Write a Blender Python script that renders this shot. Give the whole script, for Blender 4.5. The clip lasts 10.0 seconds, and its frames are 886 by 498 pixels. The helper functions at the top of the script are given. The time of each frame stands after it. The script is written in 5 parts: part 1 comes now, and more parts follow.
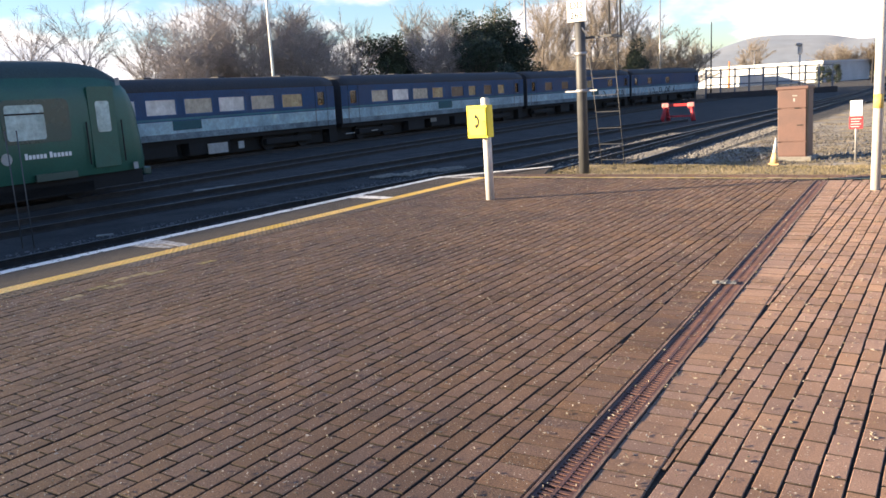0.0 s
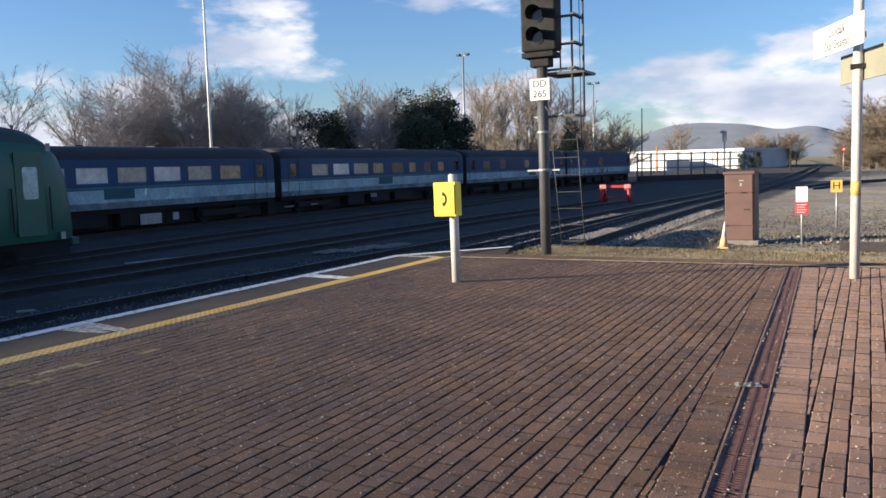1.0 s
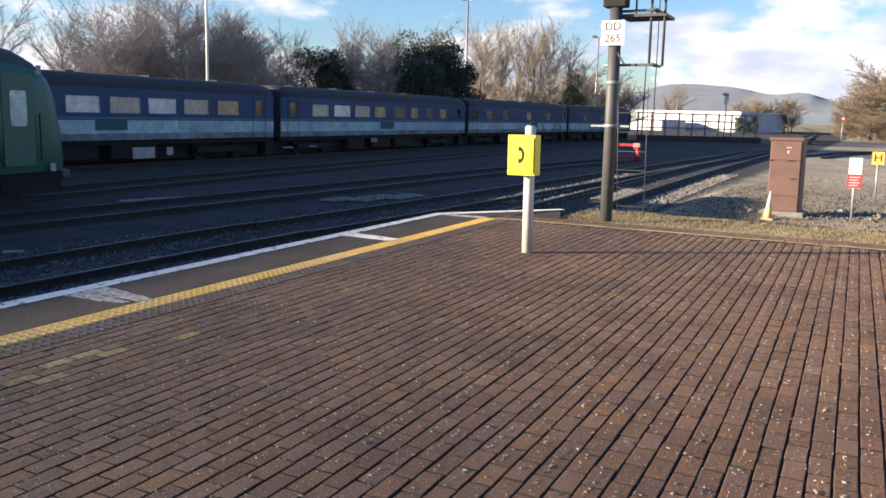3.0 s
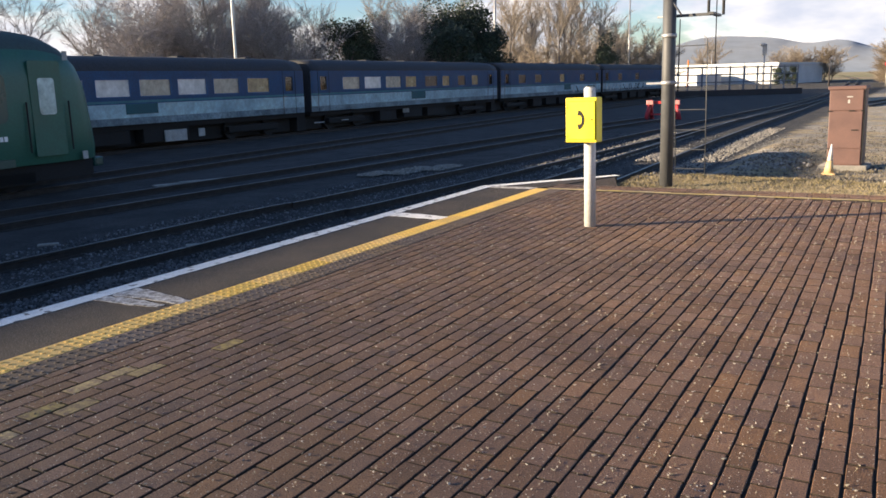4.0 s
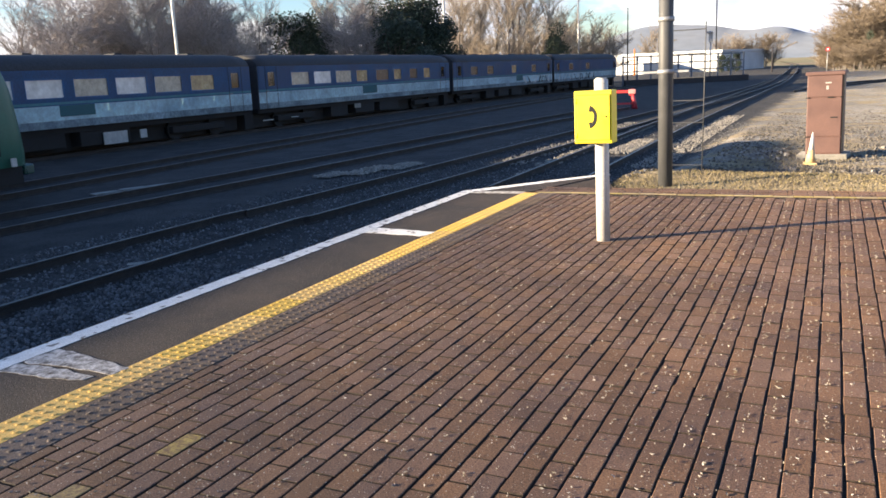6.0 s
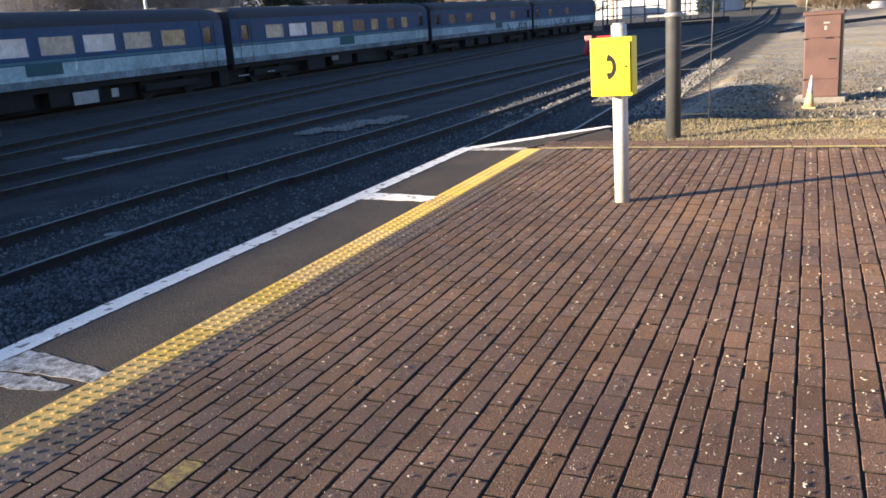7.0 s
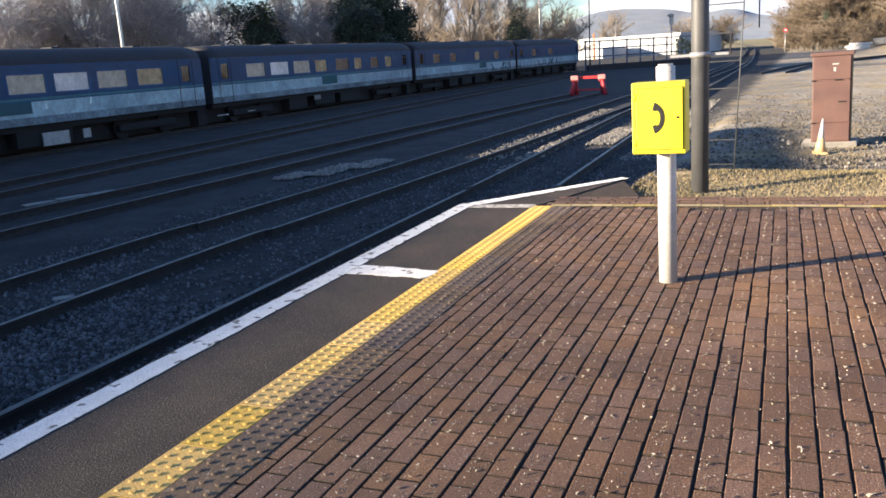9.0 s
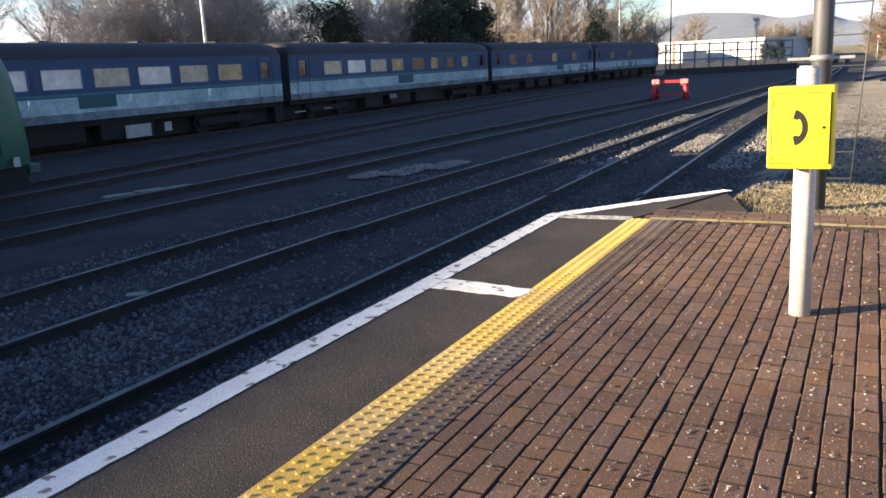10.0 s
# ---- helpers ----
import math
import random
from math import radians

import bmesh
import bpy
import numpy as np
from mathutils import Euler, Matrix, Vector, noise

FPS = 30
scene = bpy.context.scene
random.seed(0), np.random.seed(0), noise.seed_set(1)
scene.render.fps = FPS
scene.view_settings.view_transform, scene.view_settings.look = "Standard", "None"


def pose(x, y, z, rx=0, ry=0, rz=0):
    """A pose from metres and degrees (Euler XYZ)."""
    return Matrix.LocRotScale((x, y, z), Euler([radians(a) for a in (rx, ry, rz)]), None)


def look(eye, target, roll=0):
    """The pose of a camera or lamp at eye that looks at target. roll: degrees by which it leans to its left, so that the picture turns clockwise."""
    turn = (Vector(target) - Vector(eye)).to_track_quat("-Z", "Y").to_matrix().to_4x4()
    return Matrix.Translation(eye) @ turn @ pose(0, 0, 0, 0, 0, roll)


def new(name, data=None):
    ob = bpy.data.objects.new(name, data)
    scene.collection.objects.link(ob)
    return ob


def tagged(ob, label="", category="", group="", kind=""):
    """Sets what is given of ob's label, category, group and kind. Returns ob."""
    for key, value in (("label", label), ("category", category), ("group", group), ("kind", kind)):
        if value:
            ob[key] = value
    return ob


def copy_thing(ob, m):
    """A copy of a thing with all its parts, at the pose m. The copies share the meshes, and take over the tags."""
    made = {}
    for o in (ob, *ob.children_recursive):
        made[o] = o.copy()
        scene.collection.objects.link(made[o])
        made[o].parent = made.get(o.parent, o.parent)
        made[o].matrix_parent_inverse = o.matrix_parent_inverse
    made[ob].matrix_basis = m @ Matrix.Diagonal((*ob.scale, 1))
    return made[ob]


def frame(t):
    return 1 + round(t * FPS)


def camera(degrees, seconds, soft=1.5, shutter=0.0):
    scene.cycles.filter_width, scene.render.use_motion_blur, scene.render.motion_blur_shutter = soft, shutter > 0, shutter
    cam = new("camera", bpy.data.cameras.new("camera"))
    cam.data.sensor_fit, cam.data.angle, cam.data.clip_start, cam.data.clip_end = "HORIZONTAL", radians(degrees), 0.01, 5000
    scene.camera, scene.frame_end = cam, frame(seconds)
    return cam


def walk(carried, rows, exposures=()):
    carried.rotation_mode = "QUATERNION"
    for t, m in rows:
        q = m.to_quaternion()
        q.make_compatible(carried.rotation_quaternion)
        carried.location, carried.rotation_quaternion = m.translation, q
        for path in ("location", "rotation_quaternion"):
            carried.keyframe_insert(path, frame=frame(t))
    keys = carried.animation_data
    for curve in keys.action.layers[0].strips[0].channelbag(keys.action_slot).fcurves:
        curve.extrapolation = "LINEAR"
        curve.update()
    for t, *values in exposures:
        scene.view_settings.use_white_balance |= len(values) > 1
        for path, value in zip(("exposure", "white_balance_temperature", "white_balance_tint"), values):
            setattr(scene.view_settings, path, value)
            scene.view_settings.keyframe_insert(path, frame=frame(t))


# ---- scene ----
cam = camera(56.9, 10.0, 1.6)
PATH = [
    (0, (-0.108, 0.242, 1.45), (-1.165, 1.898, 1.072), -3.1),
    (0.5, (-0.451, 0.484, 1.444), (-1.454, 2.194, 1.178), -1.5),
    (1, (-0.819, 0.673, 1.452), (-1.741, 2.437, 1.249), -1.5),
    (1.5, (-1.165, 0.885, 1.448), (-2.082, 2.651, 1.24), -0.8),
    (2, (-1.619, 1.089, 1.446), (-2.534, 2.848, 1.184), 1.6),
    (3.5, (-2.575, 1.848, 1.447), (-3.449, 3.609, 1.078), 1.3),
    (4, (-2.814, 2.114, 1.437), (-3.762, 3.827, 1.033), -1.3),
    (4.5, (-3.123, 2.434, 1.403), (-4.108, 4.119, 0.966), 0.0),
    (5, (-3.377, 2.614, 1.431), (-4.34, 4.301, 0.955), -1.6),
    (5.5, (-3.534, 2.92, 1.423), (-4.603, 4.538, 0.937), -5.1),
    (6, (-3.688, 3.064, 1.447), (-4.531, 4.827, 1.023), -2.4),
    (7.5, (-4.342, 3.755, 1.458), (-5.122, 5.502, 0.872), -3.7),
    (8, (-4.56, 4.016, 1.448), (-5.2, 5.824, 0.88), -0.1),
    (8.5, (-4.65, 4.35, 1.444), (-5.236, 6.187, 0.913), -2.2),
    (9, (-4.736, 4.605, 1.463), (-5.495, 6.398, 1.007), -3.5),
    (9.5, (-4.999, 4.781, 1.448), (-5.856, 6.531, 0.995), -1.0),
    (10, (-5.093, 5.001, 1.445), (-6.002, 6.726, 0.999), -2.5),
]
EXPOSURES = [(0.0, 2.0, 7300, 13), (0.5, 1.55, 6900, 10), (1.0, 1.25, 6300, 11), (2.0, 1.18, 6250, 11), (3.5, 1.76, 7000, 12), (4.0, 1.6, 7100, 12), (4.5, 1.7, 7200, 12), (5.5, 1.85, 7300, 12), (6.0, 1.94, 7100, 12), (7.0, 1.92, 6800, 12), (7.5, 2.07, 6450, 12), (8.0, 2.17, 6450, 12), (8.5, 2.08, 6350, 12), (9.0, 1.87, 6700, 12), (10.0, 1.86, 7000, 12)]
walk(cam, [(t, look(eye, target, roll)) for t, eye, target, roll in PATH], EXPOSURES)

# ---------------------------------------------------------------- light
SUN_AZ, SUN_EL = radians(234.5), radians(9.7)      # clockwise from +y
TO_SUN = Vector((math.sin(SUN_AZ) * math.cos(SUN_EL), math.cos(SUN_AZ) * math.cos(SUN_EL), math.sin(SUN_EL)))
lamp = bpy.data.lights.new("sun", "SUN")
lamp.energy, lamp.angle, lamp.color = 5.0, radians(0.6), (1.0, 0.85, 0.63)
sun = new("sun", lamp)
sun.matrix_world = look(TO_SUN * 100, (0, 0, 0))

world = bpy.data.worlds.new("sky")
scene.world = world
world.use_nodes = True
wn, wl = world.node_tree.nodes, world.node_tree.links
wn.clear()


def build_sky():
    out = wn.new("ShaderNodeOutputWorld")
    bg_sky, bg_cloud, mix = wn.new("ShaderNodeBackground"), wn.new("ShaderNodeBackground"), wn.new("ShaderNodeMixShader")
    sky = wn.new("ShaderNodeTexSky")
    sky.sky_type, sky.sun_disc = "NISHITA", False
    sky.sun_elevation, sky.sun_rotation = SUN_EL, SUN_AZ
    sky.air_density, sky.dust_density, sky.ozone_density = 1.0, 0.4, 3.0
    bg_sky.inputs[1].default_value = 0.082
    tint = wn.new("ShaderNodeMix")
    tint.data_type, tint.blend_type = "RGBA", "MULTIPLY"
    tint.inputs[0].default_value, tint.inputs[7].default_value = 1.0, (0.87, 0.94, 1.15, 1)
    wl.new(sky.outputs[0], tint.inputs[6])
    wl.new(tint.outputs[2], bg_sky.inputs[0])
    coord, sep = wn.new("ShaderNodeTexCoord"), wn.new("ShaderNodeSeparateXYZ")
    wl.new(coord.outputs["Generated"], sep.inputs[0])

    def m(op, a, b=None, c=None):
        n = wn.new("ShaderNodeMath")
        n.operation = op
        for i, v in enumerate((a, b, c)):
            if v is None:
                continue
            if isinstance(v, (int, float)):
                n.inputs[i].default_value = v
            else:
                wl.new(v, n.inputs[i])
        return n.outputs[0]

    up = m("MAXIMUM", sep.outputs[2], 0.0)
    comb = wn.new("ShaderNodeCombineXYZ")
    wl.new(sep.outputs[0], comb.inputs[0])
    wl.new(sep.outputs[1], comb.inputs[1])
    wl.new(m("MULTIPLY", up, 2.6), comb.inputs[2])
    noise_a = wn.new("ShaderNodeTexNoise")
    noise_a.inputs["Scale"].default_value, noise_a.inputs["Detail"].default_value = 4.6, 7.0
    noise_a.inputs["Roughness"].default_value = 0.56
    wl.new(comb.outputs[0], noise_a.inputs["Vector"])
    noise_b = wn.new("ShaderNodeTexNoise")
    noise_b.inputs["Scale"].default_value, noise_b.inputs["Detail"].default_value = 7.0, 5.0
    wl.new(comb.outputs[0], noise_b.inputs["Vector"])
    # cover: thick at the horizon, broken higher up
    low = m("SUBTRACT", 1.0, m("MULTIPLY", up, 5.6))
    low = m("MAXIMUM", low, -0.55)
    cover = m("MULTIPLY_ADD", low, 0.30, noise_a.outputs[0])
    ramp = wn.new("ShaderNodeMapRange")
    ramp.interpolation_type = "SMOOTHSTEP"
    ramp.inputs[1].default_value, ramp.inputs[2].default_value = 0.56, 0.68
    wl.new(cover, ramp.inputs[0])
    tone = wn.new("ShaderNodeValToRGB")
    tone.color_ramp.elements[0].position, tone.color_ramp.elements[0].color = 0.38, (0.50, 0.56, 0.70, 1)
    tone.color_ramp.elements[1].position, tone.color_ramp.elements[1].color = 0.66, (0.98, 0.96, 0.96, 1)
    wl.new(noise_b.outputs[0], tone.inputs[0])
    wl.new(tone.outputs[0], bg_cloud.inputs[0])
    bg_cloud.inputs[1].default_value = 0.47
    wl.new(ramp.outputs[0], mix.inputs[0])
    wl.new(bg_sky.outputs[0], mix.inputs[1])
    wl.new(bg_cloud.outputs[0], mix.inputs[2])
    wl.new(mix.outputs[0], out.inputs[0])


build_sky()

# ---------------------------------------------------------------- materials


def material(name, c1, c2, rough=0.8, scale=8.0, fine=90.0, bump=0.25, metal=0.0, speck=None, rand=0.0, island=False, amount=0.5, dist=0.01):
    """Two-scale procedural surface: blotches between c1 and c2, fine grain, bump, optional pale specks and per-piece change."""
    mat = bpy.data.materials.new(name)
    mat.use_nodes = True
    nt = mat.node_tree
    b = nt.nodes["Principled BSDF"]
    b.inputs["Roughness"].default_value, b.inputs["Metallic"].default_value = rough, metal
    if rough >= 0.75:
        b.inputs["Diffuse Roughness"].default_value = 1.0
    geo = nt.nodes.new("ShaderNodeNewGeometry")

    def tex(s, detail, rgh=0.6):
        n = nt.nodes.new("ShaderNodeTexNoise")
        n.inputs["Scale"].default_value, n.inputs["Detail"].default_value, n.inputs["Roughness"].default_value = s, detail, rgh
        nt.links.new(geo.outputs["Position"], n.inputs["Vector"])
        return n.outputs[0]

    def mp(v, a, z, lo=0.0, hi=1.0):
        n = nt.nodes.new("ShaderNodeMapRange")
        for i, q in enumerate((a, z, lo, hi)):
            n.inputs[i + 1].default_value = q
        nt.links.new(v, n.inputs[0])
        return n.outputs[0]

    def mixc(f, a, z, mode="MIX"):
        n = nt.nodes.new("ShaderNodeMix")
        n.data_type, n.blend_type = "RGBA", mode
        for i, q in ((0, f), (6, a), (7, z)):
            if isinstance(q, (int, float)):
                n.inputs[i].default_value = q
            elif isinstance(q, tuple):
                n.inputs[i].default_value = (*q, 1)
            else:
                nt.links.new(q, n.inputs[i])
        return n.outputs[2]

    blot, grain = tex(scale, 7, 0.66), tex(fine, 3)
    col = mixc(mp(blot, 0.35, 0.65), c1, c2)
    g = mp(grain, 0.3, 0.7, 1 - amount, 1 + amount * 0.6)
    comb = nt.nodes.new("ShaderNodeCombineColor")
    for i in range(3):
        nt.links.new(g, comb.inputs[i])
    col = mixc(1.0, col, comb.outputs[0], "MULTIPLY")
    if rand:
        if island:
            r = geo.outputs["Random Per Island"]
        else:
            info = nt.nodes.new("ShaderNodeObjectInfo")
            r = info.outputs["Random"]
        hsv = nt.nodes.new("ShaderNodeHueSaturation")
        nt.links.new(mp(r, 0, 1, 1 - rand, 1 + rand), hsv.inputs["Value"])
        wh = nt.nodes.new("ShaderNodeTexWhiteNoise")
        wh.noise_dimensions = "1D"
        nt.links.new(r, wh.inputs["W"])
        nt.links.new(mp(wh.outputs[0], 0, 1, 1 - rand * 0.7, 1 + rand * 0.6), hsv.inputs["Saturation"])
        nt.links.new(mp(wh.outputs[0], 0, 1, 0.5 - rand * 0.03, 0.5 + rand * 0.03), hsv.inputs["Hue"])
        nt.links.new(col, hsv.inputs["Color"])
        col = hsv.outputs[0]
    if speck:
        sc, cut, scol = speck
        col = mixc(mp(tex(sc, 2, 0.5), cut, cut + 0.04), col, scol)
    nt.links.new(col, b.inputs["Base Color"])
    nt.links.new(mp(blot, 0.3, 0.7, max(rough - 0.1, 0.05), min(rough + 0.1, 1)), b.inputs["Roughness"])
    if bump:
        bp = nt.nodes.new("ShaderNodeBump")
        bp.inputs["Strength"].default_value, bp.inputs["Distance"].default_value = bump, dist
        nt.links.new(grain, bp.inputs["Height"])
        nt.links.new(bp.outputs[0], b.inputs["Normal"])
    return mat


def glass(name, tint=(0.9, 0.95, 0.95)):
    mat = bpy.data.materials.new(name)
    mat.use_nodes = True
    nt = mat.node_tree
    nt.nodes.clear()
    out, mix = nt.nodes.new("ShaderNodeOutputMaterial"), nt.nodes.new("ShaderNodeMixShader")
    tr, gl, fr = nt.nodes.new("ShaderNodeBsdfTransparent"), nt.nodes.new("ShaderNodeBsdfGlossy"), nt.nodes.new("ShaderNodeFresnel")
    tr.inputs[0].default_value = (*tint, 1)
    gl.inputs["Roughness"].default_value = 0.06
    fr.inputs[0].default_value = 1.5
    nt.links.new(fr.outputs[0], mix.inputs[0])
    nt.links.new(tr.outputs[0], mix.inputs[1])
    nt.links.new(gl.outputs[0], mix.inputs[2])
    nt.links.new(mix.outputs[0], out.inputs[0])
    return mat


SPECK = (88.0, 0.67, (0.55, 0.49, 0.41))
M_BRICK = material("paver_brick", (0.114, 0.060, 0.036), (0.212, 0.116, 0.069), 0.78, 0.9, 150, 0.6, rand=0.17, speck=SPECK, amount=0.7)
M_BRICK_J = material("paver_brick_joined", (0.114, 0.060, 0.036), (0.212, 0.116, 0.069), 0.78, 0.9, 150, 0.6, rand=0.17, island=True, speck=SPECK, amount=0.7)
M_BRICK_PINK = material("paver_pink", (0.215, 0.128, 0.090), (0.295, 0.180, 0.127), 0.8, 1.5, 160, 0.3, rand=0.16, island=True, speck=SPECK, amount=0.4)
M_BRICK_YEL = material("paver_yellow_paint", (0.66, 0.46, 0.13), (0.62, 0.47, 0.20), 0.7, 9, 120, 0.3, rand=0.2, amount=0.4)
M_BRICK_WORN = material("paver_worn_paint", (0.15, 0.085, 0.055), (0.46, 0.34, 0.13), 0.75, 26, 120, 0.3, rand=0.2, amount=0.4)
M_JOINT = material("joint_dirt", (0.034, 0.022, 0.015), (0.075, 0.052, 0.034), 0.95, 9, 150, 0.8, amount=0.6)
M_ASPHALT = material("platform_asphalt", (0.024, 0.017, 0.0135), (0.080, 0.057, 0.044), 0.95, 1.6, 120, 0.7, speck=(95, 0.62, (0.17, 0.145, 0.12)), amount=1.0)
M_WHITE = material("white_line_paint", (0.84, 0.82, 0.79), (0.72, 0.70, 0.67), 0.8, 7, 150, 0.2, speck=(11, 0.60, (0.20, 0.18, 0.16)), amount=0.3)
M_WHITE_WORN = material("worn_white_paint", (0.70, 0.66, 0.62), (0.10, 0.085, 0.072), 0.75, 19, 80, 0.3, amount=0.4)
M_TACT_Y = material("tactile_yellow", (0.80, 0.51, 0.12), (0.68, 0.44, 0.13), 0.85, 5, 110, 0.25, rand=0.10, speck=(30, 0.70, (0.30, 0.22, 0.10)), amount=0.25)
M_TACT_D = material("tactile_dark", (0.150, 0.100, 0.068), (0.095, 0.066, 0.047), 0.8, 5, 120, 0.4, rand=0.32, speck=(26, 0.64, (0.30, 0.22, 0.16)), amount=0.4)
M_CONC = material("concrete", (0.30, 0.28, 0.25), (0.20, 0.19, 0.17), 0.9, 3, 60, 0.4, amount=0.3)
M_COPING = material("platform_wall", (0.10, 0.09, 0.08), (0.06, 0.055, 0.05), 0.9, 3, 60, 0.4, amount=0.3)
M_DRAIN = material("drain_grate", (0.155, 0.070, 0.055), (0.11, 0.055, 0.045), 0.7, 6, 120, 0.3, amount=0.35)
M_DRAIN_RIM = material("drain_rim", (0.22, 0.14, 0.11), (0.15, 0.09, 0.07), 0.8, 6, 120, 0.3, amount=0.35)
M_STONE = material("ballast_stone", (0.075, 0.078, 0.085), (0.185, 0.182, 0.185), 0.9, 3, 60, 0.5, rand=0.6, island=True, amount=0.5)
M_STONE_PALE = material("fresh_ballast_stone", (0.26, 0.24, 0.215), (0.36, 0.335, 0.30), 0.9, 3, 60, 0.5, rand=0.3, island=True, amount=0.3)
M_DRY = material("dry_grass", (0.33, 0.26, 0.15), (0.24, 0.20, 0.11), 0.9, 2.5, 40, 0.0, rand=0.35, island=True, amount=0.3)
# Distance haze over the hills is put into this blue-grey colour.
M_HILL_HAZE = material("far_hill", (0.125, 0.155, 0.205), (0.155, 0.175, 0.21), 0.95, 0.0022, 0.02, 0.0, amount=0.12)
M_RAIL = material("rail_side", (0.034, 0.025, 0.021), (0.022, 0.018, 0.016), 0.8, 5, 80, 0.3, amount=0.35)
M_RAILTOP = material("rail_head", (0.11, 0.095, 0.085), (0.07, 0.06, 0.052), 0.42, 4, 60, 0.05, metal=0.4, amount=0.25)
M_SLEEPER = material("sleeper", (0.040, 0.034, 0.030), (0.075, 0.064, 0.055), 0.9, 3, 40, 0.4, rand=0.3, amount=0.4)
M_SLAB = material("pale_slab", (0.50, 0.49, 0.47), (0.36, 0.35, 0.33), 0.9, 4, 60, 0.3, amount=0.25)
M_YELLOW = material("phone_box_yellow", (0.80, 0.64, 0.022), (0.74, 0.59, 0.024), 0.42, 3, 200, 0.03, amount=0.06)
M_BLACK = material("black_paint", (0.006, 0.006, 0.007), (0.011, 0.011, 0.011), 0.8, 5, 90, 0.1, amount=0.2)
M_POST = material("white_post_paint", (0.62, 0.60, 0.57), (0.48, 0.46, 0.43), 0.5, 4, 60, 0.08, speck=(22, 0.70, (0.30, 0.24, 0.18)), amount=0.12)
M_GALV = material("galvanised_steel", (0.42, 0.42, 0.42), (0.30, 0.30, 0.31), 0.5, 8, 60, 0.1, metal=0.55, amount=0.15)
M_MAST = material("grey_mast_paint", (0.058, 0.060, 0.064), (0.082, 0.083, 0.086), 0.55, 3, 70, 0.08, amount=0.15)
M_SIGNW = material("sign_white", (0.80, 0.80, 0.78), (0.74, 0.74, 0.72), 0.4, 3, 90, 0.02, amount=0.05)
M_SIGNB = material("sign_back_cream", (0.28, 0.27, 0.205), (0.23, 0.225, 0.17), 0.6, 3, 60, 0.05, amount=0.1)
M_RED = material("red_paint", (0.50, 0.036, 0.050), (0.38, 0.028, 0.038), 0.55, 4, 60, 0.1, amount=0.2)
M_CONE_P = material("worn_pad", (0.60, 0.30, 0.28), (0.50, 0.16, 0.15), 0.6, 5, 40, 0.1, amount=0.25)
M_REDGLOW = material("red_bar_paint", (0.60, 0.038, 0.040), (0.48, 0.035, 0.035), 0.5, 4, 60, 0.05, amount=0.1)
M_CABINET = material("cabinet_brown", (0.092, 0.046, 0.040), (0.122, 0.062, 0.052), 0.6, 2.2, 80, 0.12, amount=0.18)
M_CONE = material("cone_white", (0.78, 0.76, 0.72), (0.66, 0.62, 0.56), 0.6, 6, 60, 0.05, amount=0.1)
M_CONE_Y = material("cone_yellow", (0.72, 0.50, 0.25), (0.64, 0.42, 0.20), 0.6, 6, 60, 0.05, amount=0.1)
M_NAVY = material("coach_blue", (0.005, 0.085, 0.225), (0.009, 0.112, 0.275), 0.42, 0.9, 18, 0.05, amount=0.28)
M_ROOF = material("coach_roof", (0.026, 0.030, 0.040), (0.046, 0.048, 0.056), 0.8, 0.7, 14, 0.15, amount=0.3)
M_TEAL = material("coach_teal", (0.06, 0.30, 0.36), (0.05, 0.24, 0.30), 0.45, 1.2, 20, 0.05, amount=0.2)
M_CREAM = material("coach_white_band", (0.68, 0.90, 0.97), (0.38, 0.54, 0.62), 0.55, 0.5, 6, 0.08, amount=0.24)
M_SKIRT = material("grimy_white_skirt", (0.14, 0.19, 0.22), (0.42, 0.54, 0.61), 0.7, 0.8, 9, 0.08, amount=0.35)
M_HATCH = material("coach_hatch", (0.008, 0.070, 0.085), (0.012, 0.090, 0.105), 0.7, 1.2, 20, 0.05, amount=0.2)
M_UNDER = material("coach_underframe", (0.010, 0.010, 0.011), (0.020, 0.018, 0.017), 0.9, 2, 30, 0.3, amount=0.4)
M_INNER = material("coach_interior", (0.42, 0.38, 0.33), (0.34, 0.30, 0.26), 0.8, 1.5, 20, 0.05, amount=0.15)
M_SEAT = material("coach_seat", (0.20, 0.10, 0.06), (0.26, 0.14, 0.06), 0.9, 2, 30, 0.05, amount=0.2)
M_GREEN = material("green_livery", (0.010, 0.082, 0.056), (0.015, 0.105, 0.070), 0.45, 0.8, 20, 0.04, amount=0.16)
M_GREEN_D = material("green_dark_panel", (0.012, 0.055, 0.048), (0.015, 0.064, 0.055), 0.3, 0.8, 20, 0.03, amount=0.12)
M_GROOF = material("green_unit_roof", (0.028, 0.052, 0.050), (0.040, 0.066, 0.062), 0.7, 0.8, 14, 0.1, amount=0.25)
M_BARK = material("bark", (0.15, 0.125, 0.11), (0.25, 0.215, 0.19), 0.95, 3, 25, 0.3, amount=0.35)
M_TWIG = material("twig", (0.28, 0.248, 0.245), (0.42, 0.385, 0.38), 0.95, 0.15, 8, 0.0, rand=0.3, island=True, amount=0.2)
M_TWIG_P = material("pale_twig", (0.31, 0.26, 0.21), (0.40, 0.335, 0.265), 0.95, 0.15, 8, 0.0, rand=0.2, island=True, amount=0.2)
M_TWIG_O = material("russet_twig", (0.17, 0.13, 0.095), (0.23, 0.18, 0.13), 0.95, 0.1, 8, 0.0, rand=0.25, island=True, amount=0.2)
M_LEAF = material("evergreen_leaf", (0.042, 0.062, 0.042), (0.066, 0.088, 0.055), 0.8, 0.6, 12, 0.0, rand=0.45, island=True, amount=0.3)
